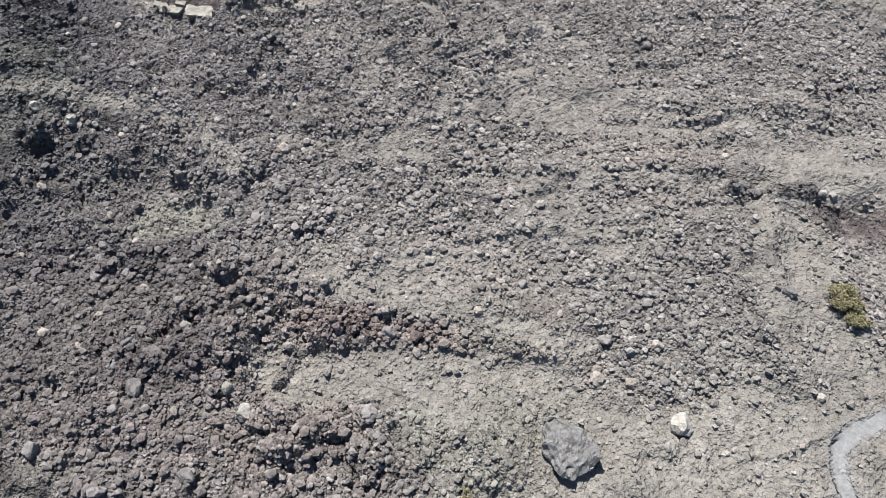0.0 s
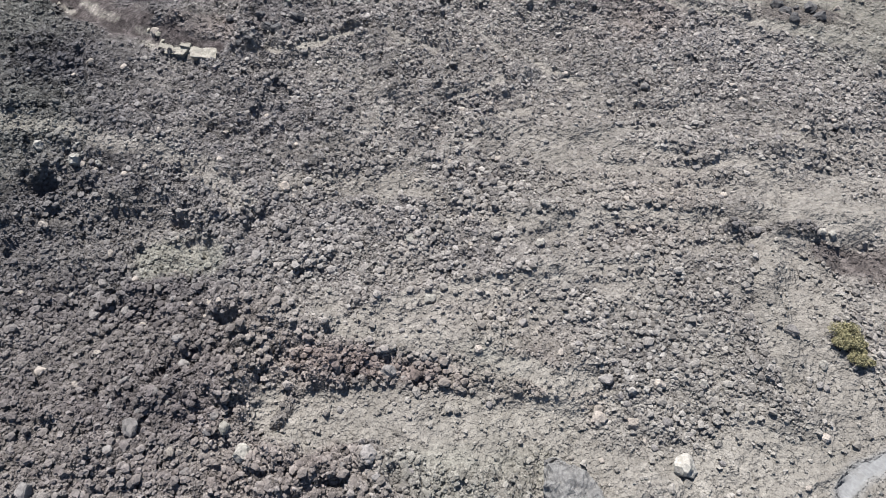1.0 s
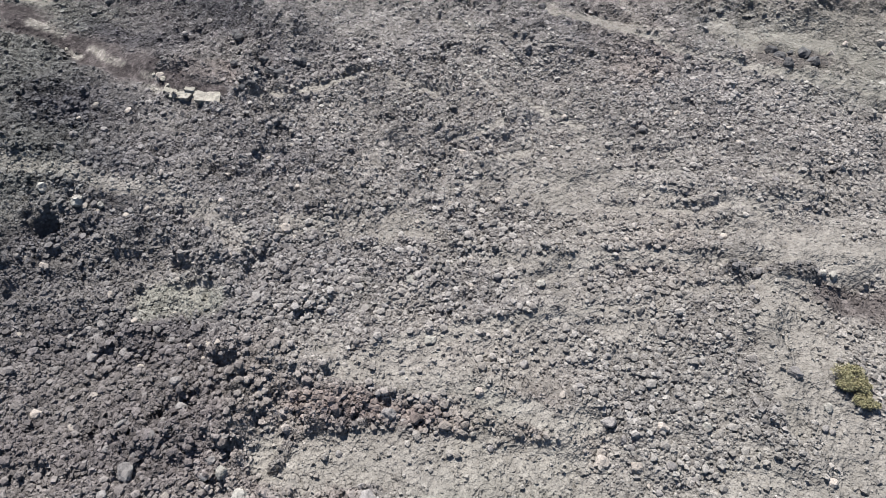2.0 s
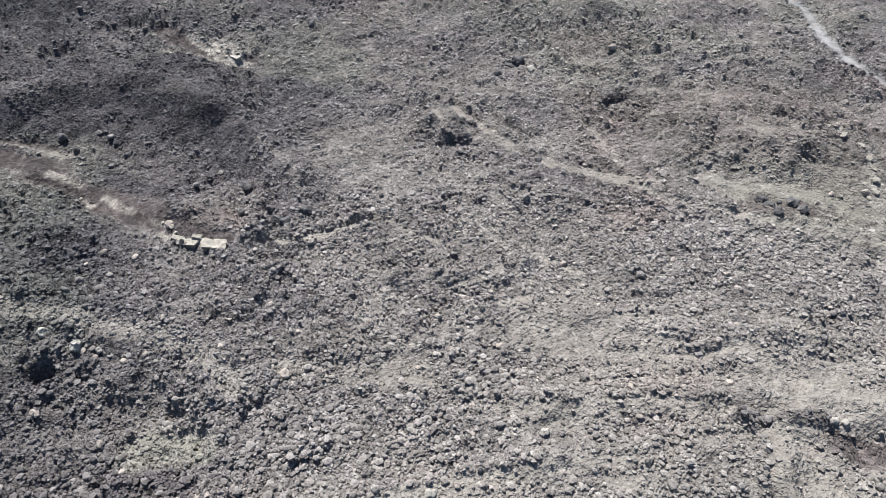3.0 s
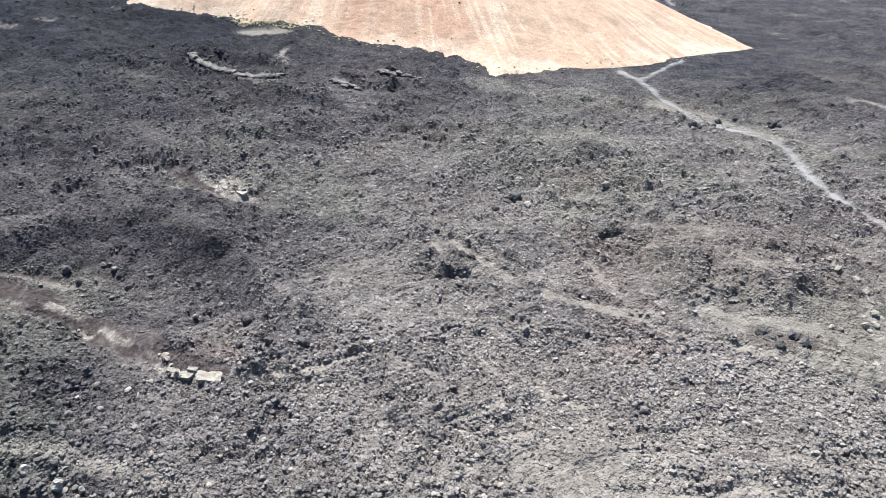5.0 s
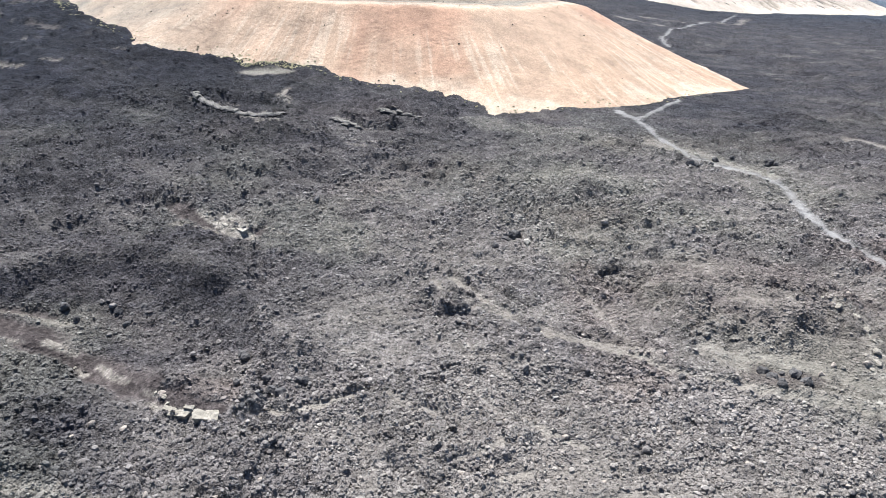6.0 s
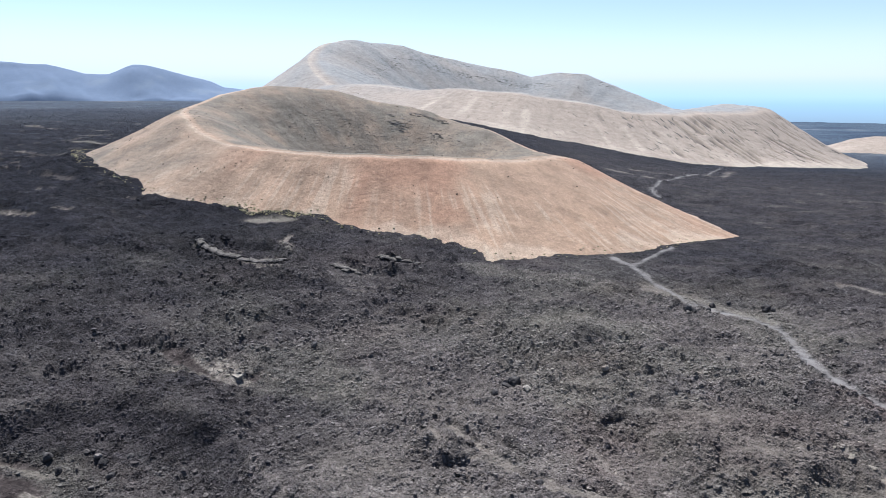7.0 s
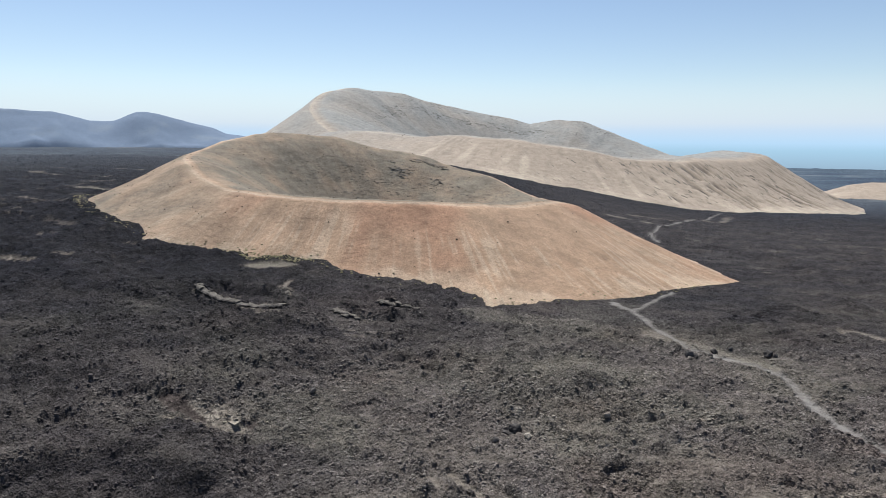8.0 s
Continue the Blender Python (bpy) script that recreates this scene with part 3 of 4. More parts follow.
def forms(x, y):
    """Ridges, steps and hollows over lie()."""
    h = 1.3 * fbm(x, y, 38, 3, 3) * smooth(0, 120, np.hypot(x, y)) + 0.45 * fbm(x, y, 9, 5, 3)
    far_field = smooth(150, 400, np.hypot(x, y))
    h = h + 0.55 * flow(x, y)
    h = h + 0.9 * smooth(95, 150, np.hypot(x, y)) * smooth(700, 300, np.hypot(x, y)) * (np.abs(fbm(x, 1.6 * y, 20, 83, 3)) ** 0.8 - 0.25)
    h = h + far_field * 1.6 * fbm(x, y, 70, 7, 6, 0.65)
    for line, wide, tall in RIDGES:
        at = within(x, y, line, wide * 3)
        far, q, _ = along(x[at], y[at], line)
        far = far + wide * 0.5 * fbm(x[at], y[at], wide * 2, 61, 3)
        h[at] += tall * np.exp(-((far / wide) ** 2)) * smooth(0, 0.12, q) * smooth(1, 0.88, q)
    for line, drop, steep, back in STEPS:
        at = within(x, y, line, back * 2.6)
        far, q, side = along(x[at], y[at], line)
        s = far * side + 0.5 * steep * fbm(x[at], y[at], steep * 3.5, 67, 2)
        h[at] += drop * smooth(-steep, 0.0, s) * np.exp(-((np.maximum(s, 0) / back) ** 2)) * smooth(0, 0.1, q) * smooth(1, 0.9 if drop < 2 else 0.5, q)
    for cx, cy, ax, ay, turned, deep in BASINS:
        c, s = math.cos(radians(turned)), math.sin(radians(turned))
        u, v = ((x - cx) * c + (y - cy) * s) / ax, (-(x - cx) * s + (y - cy) * c) / ay
        h = h + deep * smooth(1.15, 0.45, np.hypot(u, v) + 0.18 * fbm(x, y, max(ax, ay) * 0.5, 73, 3))
    return h


def hollow_wall(x, y):
    """1 on the bare slope behind the far hollow."""
    far, _, _ = along(x, y, [(-74, 88.5), (-58, 95), (-50.3, 97.3), (-42.6, 96.5), (-32, 88)])
    return smooth(5.0, 2.0, far)


def rubble(x, y, fine, dust):
    """Clinker blocks too many to count, as round-shouldered lumps of the sheet; fine: the smallest size that it can hold."""
    d = np.hypot(x, y)
    rough = np.clip(1.15 - 0.95 * dust, 0.12, 1) * (1 - 0.72 * hollow_wall(x, y)) * (0.55 + 0.45 * smooth(-0.6, 0.5, fbm(x, y, 12, 9, 3)))
    h = 0.0
    for size, seed, tall in ((15.0, 8, 0.10 * smooth(200, 350, d)), (6.5, 10, 0.15), (3.3, 11, 0.27), (1.7, 13, 0.38), (1.0, 15, 0.48), (0.6, 17, 0.50), (0.4, 19, 0.5)):
        f1, who = cells(x + 0.3 * size * fbm(x, y, size, seed, 2), y + 0.3 * size * fbm(x, y, size, seed + 40, 2), size, seed)
        wide = 0.34 + 0.38 * who
        lump = np.clip(1 - (f1 / wide) ** 2, 0, 1) ** 0.7 * wide
        grown = np.interp(d, [45, 110, 200, 600], [1.15, 0.95, 0.9, 1.0] if 1.2 < size < 6 else [1.15, 1.45, 1.5, 1.0])
        h = h + grown * smooth(1.1, 2.2, size / np.maximum(fine, 1e-3)) * size * tall * 1.25 * (0.15 + 0.85 * rough) * (0.25 + 0.75 * who) * lump
    return h


# reach of the cone's foot by the angle round its middle
CONE_FOOT = [(-180, 140), (-164, 143.5), (-150, 139), (-135, 134.5), (-126, 135), (-118, 127), (-112, 124), (-108, 130), (-104, 126.5), (-99, 126), (-94, 135.5), (-88, 136),
             (-82, 138), (-77, 151), (-72, 151), (-61, 149), (-46, 147), (-38, 151), (-34, 155), (-29, 147), (-22, 140.5), (-10, 133.5), (0, 132), (90, 140), (180, 140)]


def height(x, y, fine=0.0, layers=None):
    layers = layers or soil(x, y)
    foot = np.interp(np.degrees(np.arctan2(y - 340, x + 20)), *zip(*CONE_FOOT))
    under = -6 * smooth(-2, -16, np.hypot(x + 20, y - 340) - foot)
    turned = np.degrees(np.arctan2(y - 340, x + 20))
    calm = 1 - 0.85 * smooth(45, 6, np.hypot(x + 20, y - 340) - foot) * smooth(-85, -65, turned) * smooth(30, 0, turned)
    return under + lie(x, y) + forms(x, y) * (1 - 0.4 * layers[3]) * calm + calm * rubble(x, y, fine, np.maximum(layers[0], 0.8 * layers[1])) * (1 - 0.92 * np.maximum(layers[3], 0.85 * layers[6])) + 0.45 * layers[3]


# ---- the lava plain: one sheet round the hovering point, closest mesh where it is nearest ----
falls = np.concatenate([np.arange(90.0, 79.5, -0.7), np.arange(79, 42, -0.18), np.arange(42, 30, -0.1), np.arange(30, 12, -0.066), np.arange(12, 0.58, -0.07)])
spread = np.concatenate([np.arange(-69, -38, 0.5), np.arange(-38, 38, 0.19), np.arange(38, 69, 0.5), np.arange(69, 291, 3.7)])
ring, turn = np.meshgrid(48 / np.tan(np.radians(falls)), np.radians(spread), indexing="ij")
gx, gy = (ring * np.sin(turn)).ravel(), (ring * np.cos(turn)).ravel()
gx, gy = gx + 0.0006 * ring.ravel() * np.random.uniform(-1, 1, gx.size), gy + 0.0008 * ring.ravel() * np.random.uniform(-1, 1, gx.size)
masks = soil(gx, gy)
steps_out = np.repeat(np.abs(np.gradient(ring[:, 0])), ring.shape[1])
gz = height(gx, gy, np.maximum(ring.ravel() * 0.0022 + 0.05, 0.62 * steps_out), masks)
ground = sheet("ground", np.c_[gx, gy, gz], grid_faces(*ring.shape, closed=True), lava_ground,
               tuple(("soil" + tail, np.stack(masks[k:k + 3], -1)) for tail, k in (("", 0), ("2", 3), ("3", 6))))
tagged(ground, "dark rubbly lava plain with grey dust and rusty clinker", "lava field", kind="structure")


# ---- volcanoes ----
def volcano(name, middle, base, rim, crest, floor, gully, rings, turns, material, seed, bow=1.25, lined=0.0):
    """A ring of ash: radii of foot and rim, and heights of the crest, by the angle round its middle."""
    front = int(turns * 0.72)
    th = np.concatenate([np.linspace(-math.pi, 0, front, endpoint=False), np.linspace(0, math.pi, turns - front, endpoint=False)])
    deg = np.degrees(th)
    rb, rr, zc = (np.interp(deg, *zip(*table)) for table in (base, rim, crest))
    mean = rr.mean()
    zc = zc + 0.010 * mean * fbm(mean * np.cos(th), mean * np.sin(th), mean * 0.25, seed, 4)
    q = np.concatenate([np.linspace(0.02, 1, rings // 2), np.linspace(1, 2, rings // 2 + 1)[1:]])
    qq, tt = np.meshgrid(q, th, indexing="ij")
    inside = qq <= 1
    out = np.clip((qq - 1) * 1.18, 0, 2)
    r = np.where(inside, qq * rr, rr + out * (rb - rr))
    x, y = middle[0] + r * np.cos(tt), middle[1] + r * np.sin(tt)
    zb = lie(middle[0] + rb * np.cos(th), middle[1] + rb * np.sin(th))
    drop = np.where(out < 1, np.abs(1 - out) ** bow, 1 - out)
    z = np.where(inside, zc + (floor - zc) * smooth(1.02, 0.2, qq), zb + (zc - zb) * drop)
    # gullies and streaks run down from the crest
    k = mean * (1 + 0.035 * (r / rr - 1))
    su, sv = k * np.cos(tt), k * np.sin(tt)
    away = smooth(0.0, 0.25, np.abs(qq - 1))
    z = z + gully * (0.03 * fbm(su, sv, gully, seed + 5, 4) + 0.08 * fbm(x, y, gully * 2.5, seed + 9, 5)) * away
    z = z - 0.012 * mean * np.exp(-(((qq - 1) / 0.04) ** 2))
    streaks = fbm(su, sv, gully * (0.11 if lined == 0 else 0.3), seed + 11, 3) + 0.7 * fbm(x, y, gully * 1.6, seed + 12, 4)
    foot = smooth(0.84, 0.97, out + 0.25 * fbm(x, y, gully * 2, seed + 17, 4)) * ~inside
    fans = 1 if lined else 0.15 + 0.85 * smooth(-0.1, 0.5, fbm(su, sv, gully * 5, seed + 31, 2) + 0.5 * smooth(-0.6, 0.0, np.cos(tt)))
    scree = (0.52 + 0.09 * lined) * fans * smooth(0.2, 0.95, streaks) * smooth(0.15, 0.5, out + 0.2 * fbm(su, sv, gully * 3, seed + 15, 2)) + 0.5 * foot + 0.7 * np.exp(-(((qq - 1.005) / 0.018) ** 2))
    rust = smooth(-0.3, 0.8, fbm(su, sv, gully * 2.2, seed + 13, 5) + 0.35 - 0.8 * out + 0.4 * fbm(x, y, gully * 2, seed + 14, 4)) * ~inside
    west = smooth(-0.2, -0.9, np.cos(tt)) * (0.6 + 0.3 * fbm(x, y, gully * 2, seed + 21, 3))
    east = smooth(0.0, 0.45, np.cos(tt))
    ribs = smooth(0.22, 0.06, np.abs(fbm(su, sv, gully * 0.34, seed + 23, 3))) * smooth(0.05, 0.3, fbm(x, y, gully * 0.7, seed + 25, 4) + 0.35 * east - 0.1) * (0.2 + 0.8 * east) * smooth(0.05, 0.25, out) * smooth(0.95, 0.8, out) * lined * ~inside
    z = z - 5.0 * ribs
    scree = scree * (1 - 0.7 * lined * east * (out < 0.85)) + 0.5 * smooth(0.5, 1.0, fbm(su, sv, gully * 0.35, seed + 27, 3) + 0.5 * fbm(x, y, gully * 2.5, seed + 28, 3)) * inside * smooth(0.3, 0.6, qq)
    rust = np.where(lined > 0, ribs, rust * (1 - 0.8 * smooth(-0.2, -0.85, np.cos(tt))))
    scree = scree + (0.0 if lined else 0.1) * smooth(-0.3, -0.9, np.cos(tt)) * ~inside
    scrub = np.where(inside, 0.88 + 0.3 * fbm(x, y, gully * 1.5, seed + 19, 5), west) * smooth(0.0, 0.03, np.abs(qq - 0.99))
    return sheet(name, np.c_[x.ravel(), y.ravel(), z.ravel()], grid_faces(*qq.shape, closed=True)[:, ::-1], material,
                 (("soil", np.stack([scree.ravel().clip(0, 1), rust.ravel(), scrub.ravel().clip(0, 1)], -1)),))


ash_orange = ash_slope_material("orange_ash", (0.244, 0.166, 0.108), (0.282, 0.200, 0.139), (0.368, 0.300, 0.222), (0.234, 0.138, 0.089), (0.120, 0.109, 0.087))
ash_grey = ash_slope_material("pale_ash", (0.205, 0.170, 0.136), (0.255, 0.218, 0.176), (0.330, 0.290, 0.232), (0.060, 0.050, 0.044), (0.178, 0.186, 0.182))

cone = volcano("volcanic_cone", (-20, 340), CONE_FOOT,
               [(-180, 100), (-75, 98), (-45, 86), (-10, 77), (30, 80), (65, 94), (90, 100), (180, 100)],
               [(-180, 43.8), (-165, 42.3), (-150, 39.8), (-139, 34.8), (-129, 31.9), (-120, 30.5), (-109, 29.4), (-94, 29), (-83, 28.2), (-70, 27.3), (-56, 26.4), (-39, 25.1),
                (-10, 21.2), (30, 20), (48, 24.4), (60, 29.8), (72, 34.2), (84, 39.7), (96, 44.2), (108, 48.1), (120, 52.6), (132, 54.8), (144, 55), (156, 52), (168, 47.6), (180, 43.8)], 6.0, 7.0, 110, 1000, ash_orange, 101, bow=1.12)
tagged(cone, "orange ash cone with an open crater rising from the lava", "volcano", kind="structure")

caldera = volcano("volcanic_caldera", (207, 1687), [(-180, 720), (-60, 690), (60, 690), (180, 720)], [(-180, 520), (-140, 510), (-110, 497), (90, 497), (130, 510), (180, 520)],
                  [(-180, 155), (-169, 125), (-148, 76), (-128, 70), (-113, 64), (-102, 57), (-91, 47), (-80, 34), (-68, 25), (-53, 29), (-18, 32), (4, 38),
                   (18, 19), (33, 23), (52, 77), (64, 119), (75, 128), (84, 115), (92, 128), (112, 164), (135, 193), (157, 196), (172, 178), (180, 155)],
                  -20.0, 40.0, 84, 1150, ash_grey, 151, lined=1.0)
tagged(caldera, "broad pale grey caldera with gullied flanks", "volcano", kind="structure")


# ---- far hills, sea, both with painted haze ----
def hill_range(name, yaw0, yaw1, away, crest, base, material, seed, deep=400.0):
    """A ridge across the view at that distance: crest heights by yaw to the right."""
    yaw, q = np.meshgrid(np.radians(np.linspace(yaw0, yaw1, 240)), np.linspace(-1, 1, 40), indexing="ij")
    d = away + deep * q
    x, y = d * np.sin(yaw), d * np.cos(yaw)
    top = np.interp(np.degrees(yaw), *zip(*crest)) + 0.012 * deep * fbm(x, y, 0.35 * deep, seed + 9, 4)
    spur = 0.14 * fbm(x, y, deep * 0.6, seed, 4)
    z = base + (top - base) * np.clip(1 - np.abs(q) * (1 + spur * smooth(0, 0.3, np.abs(q))), 0, 1) ** 0.9
    z = z + 0.02 * deep * fbm(x, y, deep * 0.5, seed + 7, 5) * smooth(0.0, 0.25, np.abs(q)) * smooth(1.0, 0.7, np.abs(q))
    z = z - 25 * smooth(0.9, 1.0, np.abs(q))
    return sheet(name, np.c_[x.ravel(), y.ravel(), z.ravel()], grid_faces(*yaw.shape)[:, ::-1], material,
                 (("soil", np.stack([smooth(0.2, 0.9, fbm(x, y, 120, seed + 3)).ravel() * 0.5, 0 * z.ravel(), 0 * z.ravel()], -1)),))


hazed_rock = ash_slope_material("far_hazed_rock", (0.080, 0.120, 0.182), (0.107, 0.149, 0.214), (0.14, 0.18, 0.22), (0.2, 0.2, 0.25), grainy=0.3)
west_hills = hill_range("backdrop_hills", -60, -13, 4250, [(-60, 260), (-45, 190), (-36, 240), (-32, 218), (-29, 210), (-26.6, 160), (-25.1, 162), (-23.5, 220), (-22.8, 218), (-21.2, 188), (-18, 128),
                                                   (-17.2, 100), (-16.4, 92), (-15.5, 80), (-13, 30)], 0, hazed_rock, 201)
tagged(west_hills, "far volcanic hills painted in haze blue-grey", "hills", kind="structure")
east_hill = hill_range("low_hill", 26.5, 40, 2100, [(26.5, -95), (28.3, -72), (29.7, -52), (31, -45), (33, -42), (36, -50), (40, -95)], -95, ash_grey, 231, deep=190.0)
tagged(east_hill, "low tan hill behind the caldera's foot", "hill", kind="structure")


def sea_haze_band():
    """The far sea and the haze over it, painted as a glowing band round the coast that thins out upwards."""
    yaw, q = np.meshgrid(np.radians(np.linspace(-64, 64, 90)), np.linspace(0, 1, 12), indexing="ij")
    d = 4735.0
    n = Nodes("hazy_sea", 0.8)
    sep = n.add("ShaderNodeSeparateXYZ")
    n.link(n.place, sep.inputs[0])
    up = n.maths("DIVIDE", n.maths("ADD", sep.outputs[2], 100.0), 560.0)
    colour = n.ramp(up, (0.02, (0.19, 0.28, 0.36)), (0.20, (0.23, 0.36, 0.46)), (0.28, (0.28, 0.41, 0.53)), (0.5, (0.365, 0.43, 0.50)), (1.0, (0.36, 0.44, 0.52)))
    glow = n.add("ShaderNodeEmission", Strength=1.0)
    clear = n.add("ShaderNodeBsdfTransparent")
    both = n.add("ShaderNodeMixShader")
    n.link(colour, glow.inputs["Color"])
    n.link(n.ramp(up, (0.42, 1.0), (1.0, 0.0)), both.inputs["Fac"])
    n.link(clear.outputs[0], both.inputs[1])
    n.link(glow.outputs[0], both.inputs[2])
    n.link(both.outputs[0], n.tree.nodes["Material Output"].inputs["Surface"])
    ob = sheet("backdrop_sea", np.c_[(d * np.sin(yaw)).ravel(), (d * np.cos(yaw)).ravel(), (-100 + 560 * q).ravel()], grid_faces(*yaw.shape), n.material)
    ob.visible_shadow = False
    return tagged(ob, "glowing band of pale blue sea and painted haze", "sea", kind="structure")


sea_haze_band()


# ---- loose rubble ----
def chip_shapes(count, seed):
    """Eight-cornered chips: battered cubes turned every way."""
    base = np.array([(a, b, c) for a in (-1, 1) for b in (-1, 1) for c in (-1, 1)]) * 0.72
    faces = np.array([(0, 1, 3, 2), (4, 6, 7, 5), (0, 4, 5, 1), (2, 3, 7, 6), (0, 2, 6, 4), (1, 5, 7, 3)])
    rng = np.random.default_rng(seed)
    made = []
    for _ in range(count):
        turned = np.array(Euler(rng.uniform(0, 6.28, 3)).to_matrix())
        made.append((base * rng.uniform(0.6, 1.2, 3) + rng.uniform(-0.42, 0.42, (8, 3))) @ turned)
    return made, faces


def stone_shapes(count, seed):
    """Angular twelve-cornered stones, one array of corners each, and their common faces."""
    bm = bmesh.new()
    bmesh.ops.create_icosphere(bm, subdivisions=1, radius=1)
    base = np.array([v.co[:] for v in bm.verts])
    faces = np.array([[v.index for v in f.verts] for f in bm.faces])
    bm.free()
    rng = np.random.default_rng(seed)
    return [base * rng.uniform(0.72, 1.22, (len(base), 1)) * rng.uniform(0.65, 1.15, 3) * (1, 1, 0.8) for _ in range(count)], faces


def scatter(name, label, count, near, far, least, most, slope, seed, keep, makers):
    """Stones lying about between two distances, as one uncounted mass. keep: chance of a stone from the soil's layers."""
    rng = np.random.default_rng(seed)
    yaw = np.radians(rng.uniform(-64, 64, count * 5))
    d = np.sqrt(rng.uniform(near**2, far**2, count * 5))
    x, y = d * np.sin(yaw), d * np.cos(yaw)
    seen = np.abs(x) < 0.68 * y + 26
    x, y = x[seen], y[seen]
    clump = smooth(-0.8, 0.6, fbm(x, y, 5, seed + 3, 4))
    layers = soil(x, y)
    foot = np.interp(np.degrees(np.arctan2(y - 340, x + 20)), *zip(*CONE_FOOT))
    chosen = (rng.uniform(0, 1, x.size) < keep(*layers) * (0.2 + 0.8 * clump) * (1 - 0.35 * hollow_wall(x, y))) & (np.hypot(x + 20, y - 340) > foot + 1)
    x, y = x[chosen][:count], y[chosen][:count]
    layers = [m[chosen][:count] for m in layers]
    z = height(x, y, np.maximum(0.3, 0.036 * (1 + (x * x + y * y) / 2304)), layers)
    size = least * (rng.uniform(0, 1, x.size) * ((least / most) ** slope - 1) + 1) ** (-1 / slope)
    shapes, faces = makers(32, seed)
    shapes = np.array(shapes)[rng.integers(0, 32, x.size)]
    a = rng.uniform(0, 2 * math.pi, x.size)
    half = size[:, None] / 2
    ca, sa = np.cos(a)[:, None], np.sin(a)[:, None]
    verts = np.stack([x[:, None] + half * (shapes[:, :, 0] * ca - shapes[:, :, 1] * sa),
                      y[:, None] + half * (shapes[:, :, 0] * sa + shapes[:, :, 1] * ca),
                      z[:, None] + half * (0.9 * shapes[:, :, 2] + (0.45 if near < 40 else 0.25 if near < 50 else 0.05)) * (1.0 if near < 60 else 0.55 if near < 300 else 0.45)], -1)
    corners = shapes.shape[1]
    allfaces = (faces[None] + (np.arange(x.size) * corners)[:, None, None]).reshape(-1, faces.shape[1])
    spread_out = [np.repeat(m, corners) for m in layers]
    ob = sheet(name, verts.reshape(-1, 3), allfaces, lava_stone,
               tuple(("soil" + tail, np.stack(spread_out[k:k + 3], -1)) for tail, k in (("", 0), ("2", 3), ("3", 6))), soft=False)
    return tagged(ob, label, "rubble", kind="stuff")


def bare(dust, pale, rust, path, dark, moss, bank, black, hazed_coast):
    return np.clip(1.1 - 1.0 * dust, 0.07, 1) * (1 - path) ** 4 * (1 - 0.9 * np.maximum(bank, pale))


def dusty(dust, pale, rust, path, dark, moss, bank, black, hazed_coast):
    return np.clip(1.1 - 0.5 * dust - 2.0 * np.maximum(dust - 0.62, 0), 0.05, 1) * (1 - path) ** 4 * (1 - 0.9 * np.maximum(bank, pale))


scatter("rubble", "small grey-brown clinker chips covering the near lava", 22000, 9, 46, 0.13, 0.5, 1.5, 301, bare, chip_shapes)
scatter("rubble", "rounded grey-brown clinker stones strewn over the near lava", 12000, 9, 46, 0.26, 0.95, 2.6, 305, dusty, stone_shapes)
scatter("rubble", "grey-brown clinker stones strewn over the lava field", 12000, 40, 74, 0.28, 0.8, 2.6, 307, dusty, stone_shapes)
scatter("rubble", "small grey-brown clinker chips over the lava field", 20000, 40, 70, 0.18, 0.45, 2.0, 309, dusty, chip_shapes)
scatter("rubble", "grey-brown clinker blocks over the middle of the lava field", 54000, 66, 130, 0.22, 0.7, 3.0, 311, dusty, chip_shapes)
scatter("rubble", "dark clinker blocks strewn over the farther lava", 30000, 124, 200, 0.32, 0.9, 3.0, 321, bare, chip_shapes)
scatter("rubble", "dark clinker blocks strewn over the far lava", 17000, 195, 330, 0.38, 0.95, 3.0, 331, bare, chip_shapes)
scatter("rubble", "black clinker blocks on the distant lava", 11000, 320, 720, 0.6, 1.6, 2.6, 341, bare, chip_shapes)
scatter("rubble", "black lava hummocks far across the plain", 8000, 700, 1700, 0.9, 2.3, 2.4, 351, bare, chip_shapes)


# ---- boulders ----
pale_rock = boulder_material("pale_boulder", (0.125, 0.113, 0.094), (0.235, 0.216, 0.185))
grey_rock = boulder_material("grey_boulder", (0.075, 0.067, 0.061), (0.165, 0.148, 0.135))
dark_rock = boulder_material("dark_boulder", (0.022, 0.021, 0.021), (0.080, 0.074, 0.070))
tan_rock = boulder_material("tan_boulder", (0.13, 0.110, 0.092), (0.25, 0.215, 0.18))


def boulder_mesh(name, seed, material, flat=0.75, rounds=3, cuts=10, knobs=0.24):
    """A worn block one metre across: a ball cut by planes, then roughened."""
    rng = random.Random(seed)
    bm = bmesh.new()
    bmesh.ops.create_icosphere(bm, subdivisions=rounds, radius=0.55)
    planes = [(Vector((rng.gauss(0, 1), rng.gauss(0, 1), rng.gauss(0, 1))).normalized(), rng.uniform(0.33, 0.47)) for _ in range(cuts)]
    stretch = Vector((rng.uniform(0.85, 1.15), rng.uniform(0.7, 1.0), flat))
    for v in bm.verts:
        for normal, far in planes:
            over = v.co.dot(normal) - far
            if over > 0:
                v.co -= normal * over * 0.9
        at = v.co * 2.2 + Vector((seed * 3.1, seed * 1.7, 0))
        v.co *= 1 + knobs * (noise.noise(at) + 0.5 * noise.noise(at * 2.7) + 0.3 * noise.noise(at * 6))
        v.co = Vector((v.co.x * stretch.x, v.co.y * stretch.y, v.co.z * stretch.z))
    mesh = bpy.data.meshes.new(name)
    bm.to_mesh(mesh)
    bm.free()
    mesh.materials.append(material)
    return mesh


def spots(x, y):
    return height(np.asarray(x, float), np.asarray(y, float), 0.3)


